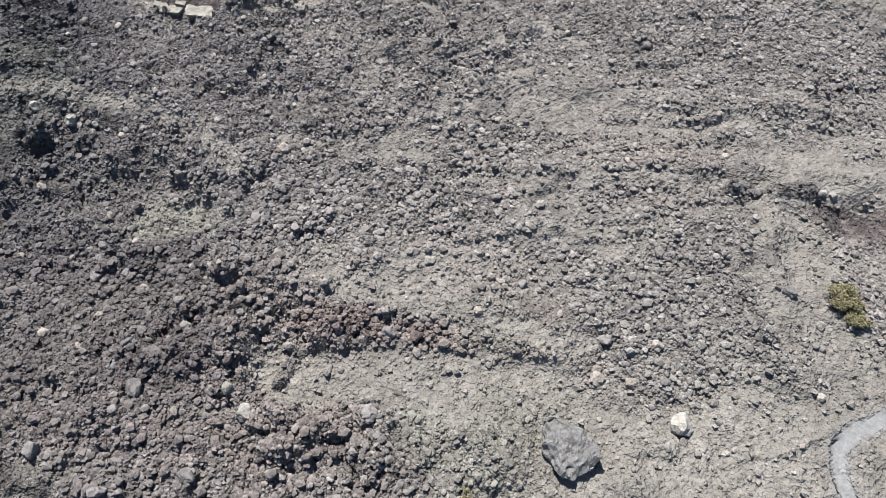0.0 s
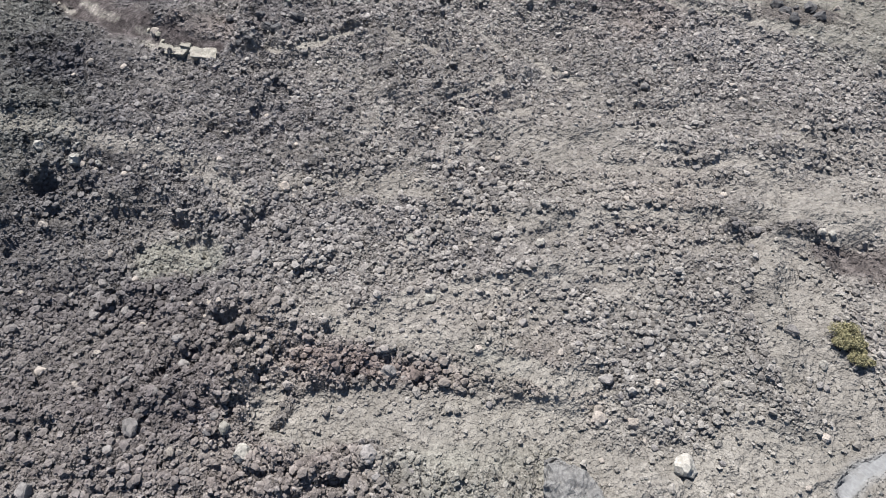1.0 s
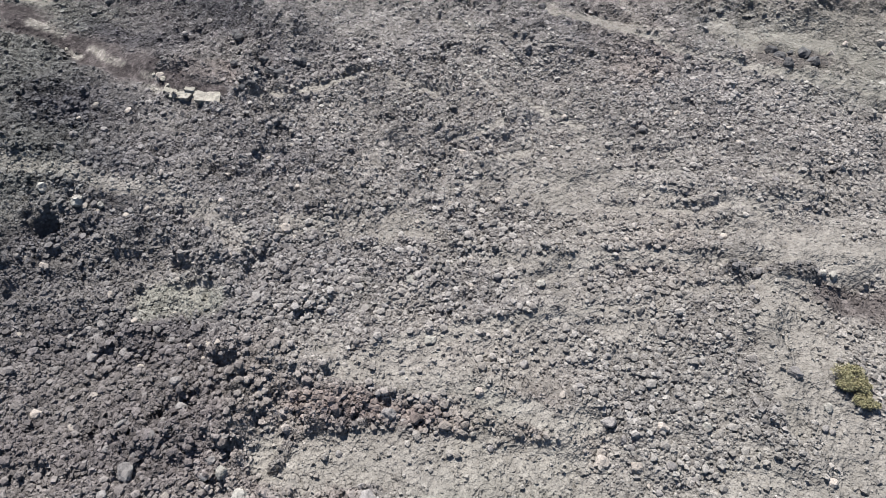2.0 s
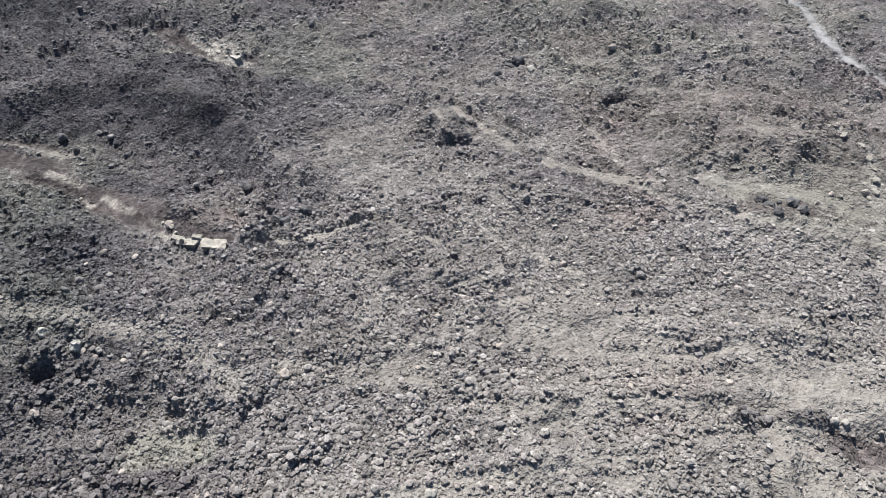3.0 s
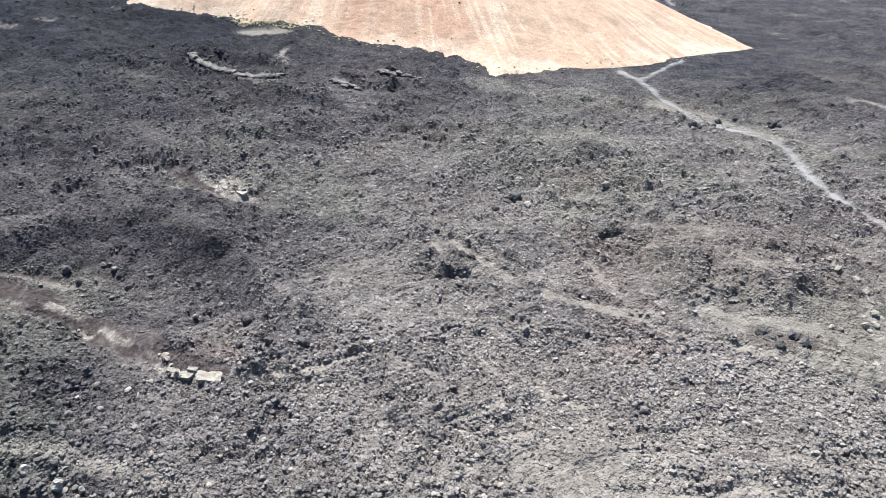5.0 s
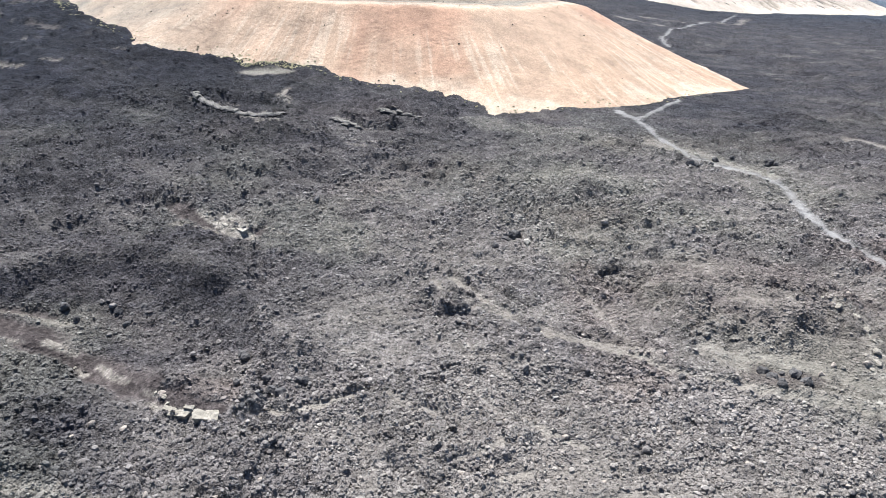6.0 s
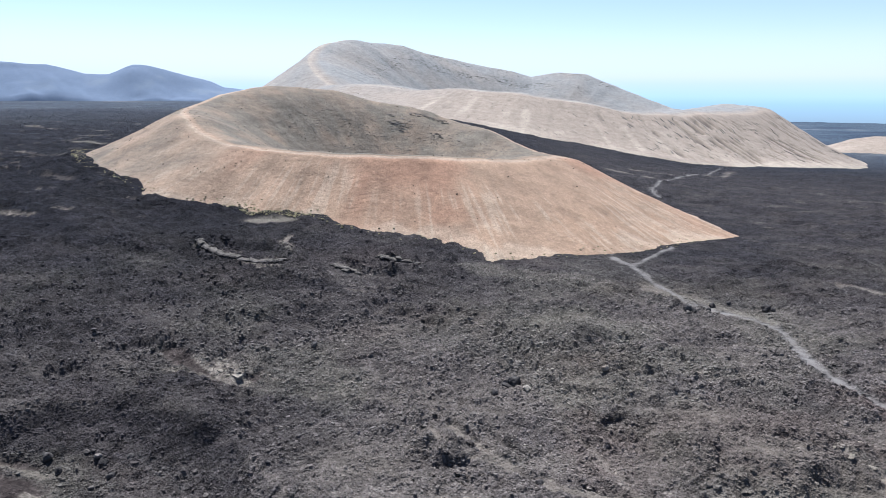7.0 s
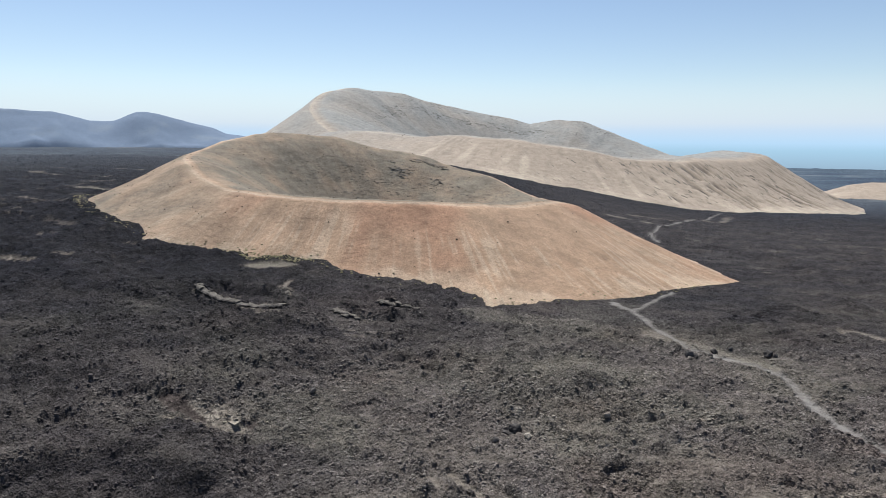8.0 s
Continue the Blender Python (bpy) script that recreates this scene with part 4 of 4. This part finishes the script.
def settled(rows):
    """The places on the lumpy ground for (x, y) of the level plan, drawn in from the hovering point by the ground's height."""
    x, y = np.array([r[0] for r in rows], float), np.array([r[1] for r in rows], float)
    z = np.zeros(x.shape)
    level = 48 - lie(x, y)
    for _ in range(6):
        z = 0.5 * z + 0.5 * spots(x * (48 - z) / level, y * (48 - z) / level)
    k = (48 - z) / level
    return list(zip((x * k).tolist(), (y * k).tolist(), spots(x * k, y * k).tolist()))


def place_boulders(rows, meshes, label, group, seed, sink=0.22):
    rng = random.Random(seed)
    for (x, y, z), (_, _, size) in zip(settled(rows), rows):
        s = size * 0.9
        ob = new("boulder", rng.choice(meshes))
        ob.matrix_world = pose(x, y, z + s * (0.36 - sink), rng.uniform(-12, 12), rng.uniform(-12, 12), rng.uniform(0, 360)) @ Matrix.Diagonal((s, s, s, 1))
        tagged(ob, label, "boulder", group)


pale_meshes = [boulder_mesh("pale_boulder", 11 + k, pale_rock, 0.8) for k in range(4)]
grey_meshes = [boulder_mesh("grey_boulder", 31 + k, grey_rock, 0.8) for k in range(5)]
dark_meshes = [boulder_mesh("dark_boulder", 51 + k, dark_rock, 0.9, 3, 9, 0.26) for k in range(4)]
tan_meshes = [boulder_mesh("tan_boulder", 71 + k, tan_rock, 0.8) for k in range(4)]

place_boulders([(-14.2, 18, 1.45), (-15.8, 19.8, 1.15), (-14.9, 18.8, 0.6), (16.6, 17.1, 2.15), (19.3, 23.5, 0.85), (-1.2, 30.9, 1.0), (-3, 37.1, 0.95), (-38.9, 48.1, 1.5), (-34.9, 46.3, 1.7),
                (-32.6, 45.9, 0.9), (8.2, 36.7, 0.85), (28.8, 25.1, 0.85), (32.7, 38, 0.95), (33.6, 37.7, 0.85), (13.8, 109.7, 1.6), (-9.4, 31.6, 0.7)], pale_meshes,
               "weathered pale cream boulder lying on the dark rubble", "pale boulders", 5)
place_boulders([(16, 23.3, 1.28), (11.1, 20.7, 1.24), (11.2, 21.5, 0.92), (13.6, 20.3, 1.07), (-30.5, 24.3, 0.95), (-14.8, 43, 1.3), (-32.4, 66.1, 1.2), (58.7, 91.2, 1.3), (44.9, 116.9, 1.2), (28.6, 117.8, 1.4),
                (47.4, 72.7, 1.0), (51.8, 73.1, 1.2), (45, 70.6, 1.1)], tan_meshes, "rounded tan boulder half sunk in dust", "tan boulders", 7)
place_boulders([(-49.1, 87.9, 0.9), (-47.1, 87.0, 1.1), (-36.8, 82.4, 0.9), (-32.5, 83.1, 0.8), (-29.3, 77.5, 0.9), (-41.9, 94.5, 0.6), (-43.5, 84.7, 0.7), (-43.0, 92.0, 0.6), (-31.6, 74.6, 1.0), (-19.8, 24.8, 1.15), (-5.3, 17.9, 1.3), (-22.5, 19.8, 1.5), (10.3, 26.7, 0.9), (13, 22.5, 0.85), (12.1, 23.8, 1.2), (6.2, 28.6, 1.0), (27.2, 28, 1.15), (-16.4, 33.6, 1.05), (-23.8, 23.4, 1.1),
                (-17.4, 13.5, 1.25), (-28.4, 15.2, 1.55), (-4.2, 24.4, 1.3), (20.6, 57, 1.3), (9.7, 71.7, 1.25)],
               grey_meshes, "rounded grey lava boulder on the rubble", "grey boulders", 9)
place_boulders([(38.1, 71.1, 1.5), (38.7, 69.7, 1.6), (39.0, 68.0, 1.3), (41.6, 70.4, 1.5), (42.4, 69.0, 1.6), (40.2, 70.6, 1.0), (12.1, 80.7, 1.1), (28.2, 70.2, 1.0), (-16.6, 69.1, 1.2), (-25.4, 74.5, 1.4), (10.4, 111.6, 3.0), (12.0, 112.2, 2.4), (8.2, 108, 1.5), (55.6, 154.9, 2.3), (56.9, 154.3, 1.6), (60.2, 154, 1.2), (62.5, 157.6, 1.9), (67.5, 160.1, 1.3), (74.5, 156.2, 2.3), (76, 155.8, 1.3),
                (-13.8, 122.9, 0.9), (-38.4, 124.8, 1.6), (-25.1, 127.6, 1.6), (-21.9, 64.8, 1.1), (-22.8, 64.2, 0.8), (-20.1, 67, 1.4), (-18.9, 66.4, 1.5), (-21.1, 69.3, 1.2), (-17.1, 68.9, 1.3), (-24.9, 73.9, 1.5), (-24.5, 68.6, 1.1), (-53.3, 85.9, 1.6), (-50.3, 82.9, 1.3), (-42.9, 81.8, 1.3), (-42.6, 86.9, 1.2), (-45.5, 85.3, 1.4)], dark_meshes,
               "jagged black lava block standing out of the clinker", "black lava blocks", 13)
ash_rock = boulder_material("ash_block", (0.120, 0.107, 0.086), (0.245, 0.221, 0.180))
ash_meshes = [boulder_mesh("ash_block", 111 + k, ash_rock, 0.42, 4, 18, 0.26) for k in range(3)]
place_boulders([(-32, 65.8, 1.1), (-31.2, 64.6, 0.8), (-33.3, 66.6, 0.7), (-45.0, 71.6, 0.7), (-39.2, 115.2, 1.3), (-37.4, 113.6, 1.0), (54.7, 90.6, 1.0), (55.8, 88, 1.2), (56.5, 84.6, 1.1), (56.2, 81.4, 1.4), (55.6, 78.6, 1.2), (54.6, 76, 1.5), (53.2, 73.6, 1.3), (51.8, 72, 1.0)],
               ash_meshes, "cracked pale ash block exposed in the scarp", "pale ash blocks", 17, 0.3)


def ash_slab(x, y, long, deep, tall, turned, seed):
    """A broken bed of pale ash: a level slab with chipped edges, sunk in the scarp."""
    rng = random.Random(seed)
    bm = bmesh.new()
    bmesh.ops.create_cube(bm, size=1)
    bmesh.ops.subdivide_edges(bm, edges=bm.edges[:], cuts=9, use_grid_fill=True)
    skew = rng.uniform(-0.2, 0.2)
    for v in bm.verts:
        at = Vector((v.co.x * long, v.co.y * deep, v.co.z * tall)) * 1.3 + Vector((seed * 2.3, 0, seed))
        chip = noise.noise(at) + 0.6 * noise.noise(at * 2.6)
        edge = max(abs(v.co.x), abs(v.co.y)) > 0.45
        v.co = Vector(((v.co.x + skew * v.co.y) * long * (1 + (0.16 if edge else 0.05) * chip), v.co.y * deep * (1 + (0.2 if edge else 0.05) * chip), v.co.z * tall + 0.12 * chip))
    mesh = bpy.data.meshes.new("ash_slab")
    bm.to_mesh(mesh)
    bm.free()
    mesh.materials.append(ash_rock)
    px, py, pz = settled([(x, y)])[0]
    ob = new("ash_slab", mesh)
    ob.matrix_world = pose(px, py, pz + 0.1 * tall, rng.uniform(4, 12), rng.uniform(-5, 5), turned)
    tagged(ob, "flat cream ash slab with chipped edges in the scarp", "rock", "pale ash slabs")


ash_slab(-26.1, 62.1, 2.7, 1.3, 0.8, -4, 1)
ash_slab(-29, 62.5, 2.2, 0.9, 0.6, -12, 2)
ash_slab(-30.4, 63.3, 1.7, 0.6, 0.5, -24, 3)
ash_slab(-28.4, 63.6, 1.2, 0.5, 0.5, -16, 4)
ash_slab(-35.8, 113.4, 1.7, 1.0, 0.4, -38, 5)

# stones big enough to tell apart, lying over the near field
loose_meshes = [boulder_mesh("clinker_block", 91 + k, grey_rock if k % 3 else tan_rock, 0.75, 2, 6, 0.22) for k in range(9)]
rng = random.Random(23)
trial = np.random.default_rng(23)
tx, ty = trial.uniform(-40, 38, 1600), trial.uniform(10, 62, 1600)
tl = soil(tx, ty)
fit_in = (np.abs(tx) < 0.62 * ty + 16) & (trial.uniform(0, 1, tx.size) < 1.05 - 0.8 * tl[0]) & (tl[3] < 0.05)
tx, ty, dark_here = tx[fit_in][:280], ty[fit_in][:280], tl[4][fit_in][:280]
for x, y, z, black in zip(tx, ty, spots(tx, ty), dark_here):
    s = rng.choice((0.42, 0.46, 0.5, 0.55, 0.6, 0.7)) * (1.3 if black > 0.6 else 1.0)
    ob = new("clinker_block", rng.choice(loose_meshes))
    ob.matrix_world = pose(x, y, z + 0.12 * s, rng.uniform(-25, 25), rng.uniform(-25, 25), rng.uniform(0, 360)) @ Matrix.Diagonal((s, s, s, 1))
    tagged(ob, "loose grey clinker block lying on the rubble", "rock", "loose clinker blocks")


# plates of broken crust along the rim of the far hollow
crust_rock = boulder_material("crust_plate", (0.036, 0.034, 0.031), (0.150, 0.138, 0.118))
crust_meshes = [boulder_mesh("crust_plate", 131 + k, crust_rock, 0.38, 3, 14, 0.28) for k in range(4)]
place_boulders([(-28.2, 176.6, 1.9), (-25.6, 174.6, 2.2), (-22.4, 172.8, 1.6), (-17.2, 186.6, 2.0), (-12.6, 185.8, 2.3), (-45.2, 192.4, 1.8), (-43.4, 189.2, 2.0)],
               crust_meshes, "tilted pale plate of broken lava crust", "crust plates", 19, 0.3)


def lava_crust(line, tall, label):
    """A jagged lip of slumped crust along a line of the plan: pale on top, undercut, with dark rock in front that
    deepens the shade.
    """
    rng = np.random.default_rng(len(line) * 7)
    run = np.concatenate([[0], np.cumsum([math.dist(a, b) for a, b in zip(line, line[1:])])])
    at = np.linspace(0, run[-1], int(run[-1] / 0.3))
    pts = np.array(settled(list(zip(np.interp(at, run, [p[0] for p in line]), np.interp(at, run, [p[1] for p in line])))))
    soft = np.ones(9) / 9
    pts = np.stack([np.convolve(np.pad(pts[:, c], 4, mode="edge"), soft, mode="valid") for c in range(3)], -1)
    tx, ty = np.gradient(pts[:, 0]), np.gradient(pts[:, 1])
    nx, ny = -ty / np.hypot(tx, ty), tx / np.hypot(tx, ty)
    lift = smooth(0, 2, at) * smooth(run[-1], run[-1] - 2, at) * (0.45 + 0.55 * smooth(-0.7, 0.2, fbm(at, at * 0, 3.0, 81, 3)))
    rows = []
    for across, up in ((2.6, -0.5), (1.9, 0.55), (1.5, 0.95), (0.9, 0.9), (0.3, 0.72), (0.0, 0.55), (-0.15, 0.38), (0.25, 0.2), (0.45, -0.7)):
        jag = rng.normal(0, 0.10 * tall, (3, at.size))
        rows.append(np.c_[pts[:, 0] + nx * across * tall + jag[0], pts[:, 1] + ny * across * tall + jag[1],
                          pts[:, 2] + tall * (up * lift if up > 0 else up) + 0.6 * jag[2] * lift])
    verts = np.stack(rows, 1)
    ob = sheet("lava_crust", verts.reshape(-1, 3), grid_faces(*verts.shape[:2]), crust_rock, soft=False)
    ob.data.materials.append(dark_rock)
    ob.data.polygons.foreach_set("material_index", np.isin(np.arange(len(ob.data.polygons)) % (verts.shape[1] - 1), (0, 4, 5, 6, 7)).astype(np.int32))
    return tagged(ob, label, "lava crust", "lava crusts")


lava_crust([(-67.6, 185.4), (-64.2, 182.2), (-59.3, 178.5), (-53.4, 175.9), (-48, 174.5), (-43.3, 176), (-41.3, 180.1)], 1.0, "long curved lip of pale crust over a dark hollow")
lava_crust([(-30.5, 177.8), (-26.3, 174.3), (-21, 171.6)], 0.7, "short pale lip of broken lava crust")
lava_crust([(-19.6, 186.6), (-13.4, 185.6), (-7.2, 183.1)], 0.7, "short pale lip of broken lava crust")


slab_rock = boulder_material("slab_lava", (0.060, 0.056, 0.052), (0.180, 0.169, 0.155))


def leaning_slab():
    """A great tilted slab of lava with battered corners, undercut on its near side."""
    bm = bmesh.new()
    bmesh.ops.create_cube(bm, size=2)
    bmesh.ops.subdivide_edges(bm, edges=bm.edges[:], cuts=18, use_grid_fill=True)
    for v in bm.verts:
        far = (abs(v.co.x) ** 3.5 + abs(v.co.y) ** 3.5) ** (1 / 3.5)
        k = max(abs(v.co.x), abs(v.co.y)) / far if far > 0 else 1
        x, y, z = v.co.x * k, v.co.y * k, v.co.z
        if x + y > 1.15:
            x, y = x - (x + y - 1.15) * 0.5, y - (x + y - 1.15) * 0.5
        if y - x > 1.3:
            x, y = x + (y - x - 1.3) * 0.5, y - (y - x - 1.3) * 0.5
        at = Vector((x * 1.7 + 3, y * 2.3, z))
        rough = noise.noise(at * 1.4) + 0.5 * noise.noise(at * 3.3) + 0.3 * noise.noise(at * 8)
        edge = smooth(0.75, 1.0, max(abs(x), abs(y)))
        v.co = Vector((x * 2.0 * (1 + 0.10 * rough), y * 2.4 * (1 + 0.10 * rough) - 0.35 * (z + 1), z * 0.8 + 0.32 * rough - 0.25 * edge * (z > 0)))
    mesh = bpy.data.meshes.new("lava_slab")
    bm.to_mesh(mesh)
    bm.free()
    mesh.materials.append(slab_rock)
    slab = new("lava_slab", mesh)
    slab.matrix_world = pose(8.2, 15.8, float(spots([8.6], [16.8])[0]) + 0.65, 5, -9, 28) @ Matrix.Diagonal((0.8, 0.82, 1.0, 1))
    return tagged(slab, "large grey lava slab leaning over its shadow", "rock")


leaning_slab()


# ---- shrubs ----
leaf = leaf_material()
twig = boulder_material("dry_twig", (0.06, 0.045, 0.03), (0.14, 0.11, 0.08))
scrub = scrub_material()


def shrub(x, y, wide, tall, lobes, leaves, seed):
    """A dry shrub: twigs from one root and a crown of small leaves in uneven lobes."""
    rng = np.random.default_rng(seed)
    root = new("shrub", None)
    x, y, z = settled([(x, y)])[0]
    root.matrix_world = pose(x, y, z - 0.05)
    tagged(root, "olive-yellow dry shrub growing in the dust", "shrub")
    tips = np.c_[rng.uniform(-0.5, 0.5, (lobes, 2)) * wide, rng.uniform(0.45, 0.85, lobes) * tall]
    bm = bmesh.new()
    for tip in tips:
        a, b = Vector((0, 0, 0)), Vector(tip)
        turned = (b - a).to_track_quat("Z", "Y").to_matrix().to_4x4()
        bmesh.ops.create_cone(bm, cap_ends=True, segments=5, radius1=0.05, radius2=0.015, depth=b.length, matrix=Matrix.Translation((a + b) / 2) @ turned)
    mesh = bpy.data.meshes.new("twigs")
    bm.to_mesh(mesh)
    bm.free()
    mesh.materials.append(twig)
    twigs = new("twigs", mesh)
    twigs.parent = root
    which = rng.integers(0, lobes, leaves)
    radius = rng.uniform(0.22, 0.38, lobes)[which] * wide * 0.75
    off = rng.normal(0, 1, (leaves, 3))
    off /= np.linalg.norm(off, axis=1)[:, None]
    off *= (rng.uniform(0.35, 1.05, leaves) * radius)[:, None] * (1, 1, 0.75)
    mid = tips[which] + off
    mid[:, 2] = np.maximum(mid[:, 2], 0.08)
    u, v = rng.normal(0, 1, (leaves, 3)), rng.normal(0, 1, (leaves, 3))
    u /= np.linalg.norm(u, axis=1)[:, None]
    v = np.cross(u, v)
    v /= np.linalg.norm(v, axis=1)[:, None]
    size = rng.uniform(0.035, 0.085, (leaves, 1))
    verts = np.stack([mid - u * size, mid - v * size * 0.5, mid + u * size, mid + v * size * 0.5], 1).reshape(-1, 3)
    crown = sheet("crown", verts, np.arange(leaves * 4).reshape(-1, 4), leaf, soft=False)
    crown.parent = root
    return root


shrub(30.9, 27.2, 1.9, 1.2, 16, 8000, 41)
shrub(31.4, 25.9, 1.7, 1.0, 13, 6500, 43)
shrub(30.1, 26.7, 1.0, 0.7, 6, 1500, 45)
shrub(1.3, 12.4, 0.8, 0.6, 5, 900, 47)


def tufts(name, label, middle, base, rim, count, least, most, seed, inner, chance):
    """Dark dots of scrub on a volcano's flanks."""
    rng = np.random.default_rng(seed)
    th = rng.uniform(-math.pi, math.pi, count * 4)
    q = rng.uniform(0.3 if inner else 1.02, 1.8, count * 4)
    r = np.where(q < 1, q * rim, rim + (q - 1) * 1.1 * (base - rim))
    ok = rng.uniform(0, 1, th.size) < chance(th, q)
    th, r = th[ok][:count], r[ok][:count]
    shapes, faces = stone_shapes(10, seed)
    verts, allfaces, k = [], [], 0
    deps = bpy.context.evaluated_depsgraph_get()
    for a, d in zip(th, r):
        x, y = middle[0] + d * math.cos(a), middle[1] + d * math.sin(a)
        hit, at, _, _, _, _ = scene.ray_cast(deps, (x, y, 400), (0, 0, -1))
        if hit:
            s = rng.uniform(least, most)
            verts.append(shapes[k % 10] * s * 0.5 + (at.x, at.y, at.z + 0.2 * s))
            allfaces.append(faces + 12 * k)
            k += 1
    ob = sheet(name, np.concatenate(verts), np.concatenate(allfaces), scrub, soft=False)
    return tagged(ob, label, "scrub", kind="stuff")


def foot_fringe(name, label, count, seed):
    """Low dry bushes where the cone's ash meets the lava, thickest in the corners that the wind spares."""
    rng = np.random.default_rng(seed)
    deg = np.concatenate([rng.uniform(-178, -150, count // 3), rng.normal(-106, 4, count // 3), rng.uniform(-150, -40, count - 2 * (count // 3))])
    r = np.interp(deg, *zip(*CONE_FOOT)) - np.abs(rng.normal(0, 3.0, count)) + 1.5
    shapes, faces = stone_shapes(10, seed)
    verts, allfaces, k = [], [], 0
    deps = bpy.context.evaluated_depsgraph_get()
    for a, d in zip(np.radians(deg), r):
        hit, at, _, _, _, _ = scene.ray_cast(deps, (-20 + d * math.cos(a), 340 + d * math.sin(a), 400), (0, 0, -1))
        if hit:
            s = rng.uniform(0.25, 0.8)
            verts.append(shapes[k % 10] * (0.6 * s, 0.6 * s, 0.35 * s) + (at.x, at.y, at.z + 0.1 * s))
            allfaces.append(faces + 12 * k)
            k += 1
    ob = sheet(name, np.concatenate(verts), np.concatenate(allfaces), fringe_leaf, soft=False)
    return tagged(ob, label, "scrub", kind="stuff")


bpy.context.view_layer.update()
fringe = Nodes("dry_fringe", 0.9)
fringe_leaf = fringe.done(fringe.ramp(fringe.island(), (0.0, (0.085, 0.080, 0.042)), (0.5, (0.150, 0.138, 0.075)), (1.0, (0.230, 0.205, 0.125))))
foot_fringe("scrub", "dry yellow-green scrub along the cone's foot", 900, 83)


def ledges(name, label, middle, rim, count, least, most, seed, arc, span):
    """Short dark edges of bedded rock, lying level across a crater's inner wall."""
    rng = np.random.default_rng(seed)
    shapes, faces = chip_shapes(12, seed)
    verts, allfaces, k = [], [], 0
    deps = bpy.context.evaluated_depsgraph_get()
    beds = rng.uniform(*span, 9)
    for _ in range(count):
        a, q = rng.uniform(*arc), rng.choice(beds) + rng.normal(0, 0.012)
        x, y = middle[0] + q * rim * math.cos(a), middle[1] + q * rim * math.sin(a)
        if value_noise(np.array([x / rim * 6]), np.array([y / rim * 6 + q * 9]), seed)[0] < 0.36:
            continue
        hit, at, _, _, _, _ = scene.ray_cast(deps, (x, y, 400), (0, 0, -1))
        if hit:
            s = rng.uniform(least, most)
            c = shapes[k % 12] * (2.6 * s, 0.5 * s, 0.35 * s)
            verts.append(np.c_[c[:, 0] * -math.sin(a) + c[:, 1] * math.cos(a) + at.x, c[:, 0] * math.cos(a) + c[:, 1] * math.sin(a) + at.y, c[:, 2] + at.z])
            allfaces.append(faces + 8 * k)
            k += 1
    ob = sheet(name, np.concatenate(verts), np.concatenate(allfaces), ledge_rock, soft=False)
    return tagged(ob, label, "rock ledges", kind="stuff")


def flank_gully_chips(name, label, middle, rim, foot, count, least, most, seed, arc, chance):
    """Narrow dark chips laid straight down a volcano's outer flank, added to stand in for its dark gully lines."""
    rng = np.random.default_rng(seed)
    shapes, faces = chip_shapes(12, seed)
    verts, allfaces, k = [], [], 0
    deps = bpy.context.evaluated_depsgraph_get()
    for _ in range(count):
        a, r = rng.uniform(*arc), rim + (foot - rim) * rng.uniform(0.1, 0.85)
        if rng.uniform() > chance(a):
            continue
        x, y = middle[0] + r * math.cos(a), middle[1] + r * math.sin(a)
        hit, at, normal, _, _, _ = scene.ray_cast(deps, (x, y, 400), (0, 0, -1))
        if hit and normal.z > 0.7:
            s = rng.uniform(least, most)
            down = Vector((normal.x, normal.y, 0)).normalized()
            down = Vector((down.x * normal.z, down.y * normal.z, -math.hypot(normal.x, normal.y)))
            across = normal.cross(down)
            c = shapes[k % 12] * (rng.uniform(2.5, 6.0) * s, 0.5 * s, 0.35 * s)
            verts.append(c @ np.array([down[:], across[:], normal[:]]) + at[:])
            allfaces.append(faces + 8 * k)
            k += 1
    ob = sheet(name, np.concatenate(verts), np.concatenate(allfaces), ledge_rock, soft=False)
    return tagged(ob, label, "rock ribs", kind="stuff")


ledge_rock = boulder_material("ledge_rock", (0.075, 0.070, 0.064), (0.150, 0.141, 0.127))
ledges("rock_ledges", "thin dark ledges of rock in the crater wall", (-20, 340), 95, 900, 0.12, 0.42, 67, (0.3, 2.8), (0.5, 0.95))
ledges("rock_ledges", "dark broken ledges of rock below the crater rim", (-20, 340), 95, 500, 0.25, 0.7, 71, (1.3, 1.75), (0.7, 0.95))
ledges("rock_ledges", "thin dark ledges of rock in the caldera wall", (207, 1687), 505, 1100, 0.6, 2.0, 69, (0.9, 3.3), (0.5, 0.96))
tufts("scrub", "small dark scrub dotted over the orange cone", (-20, 340), 140, 97, 700, 0.25, 0.7, 61, True,
      lambda th, q: np.where(q < 1, 0.8, 0.08 + 0.75 * smooth(-1.75, -2.4, th) * smooth(1.9, 1.1, q)))
tufts("scrub", "small dark scrub dotted over the pale caldera", (207, 1687), 690, 497, 420, 0.8, 1.9, 63, True, lambda th, q: np.where(q < 1, 0.9, 0.2))
flank_gully_chips("rock_ribs", "narrow dark chips added for the caldera's dark gully lines", (207, 1687), 505, 690, 700, 0.6, 1.7, 73, (-1.9, -0.5),
           lambda a: 0.1 + 0.8 * float(smooth(-1.6, -1.25, a) * smooth(0.3, 0.6, value_noise(np.array([a * 9]), np.array([0.5]), 5)[0])))
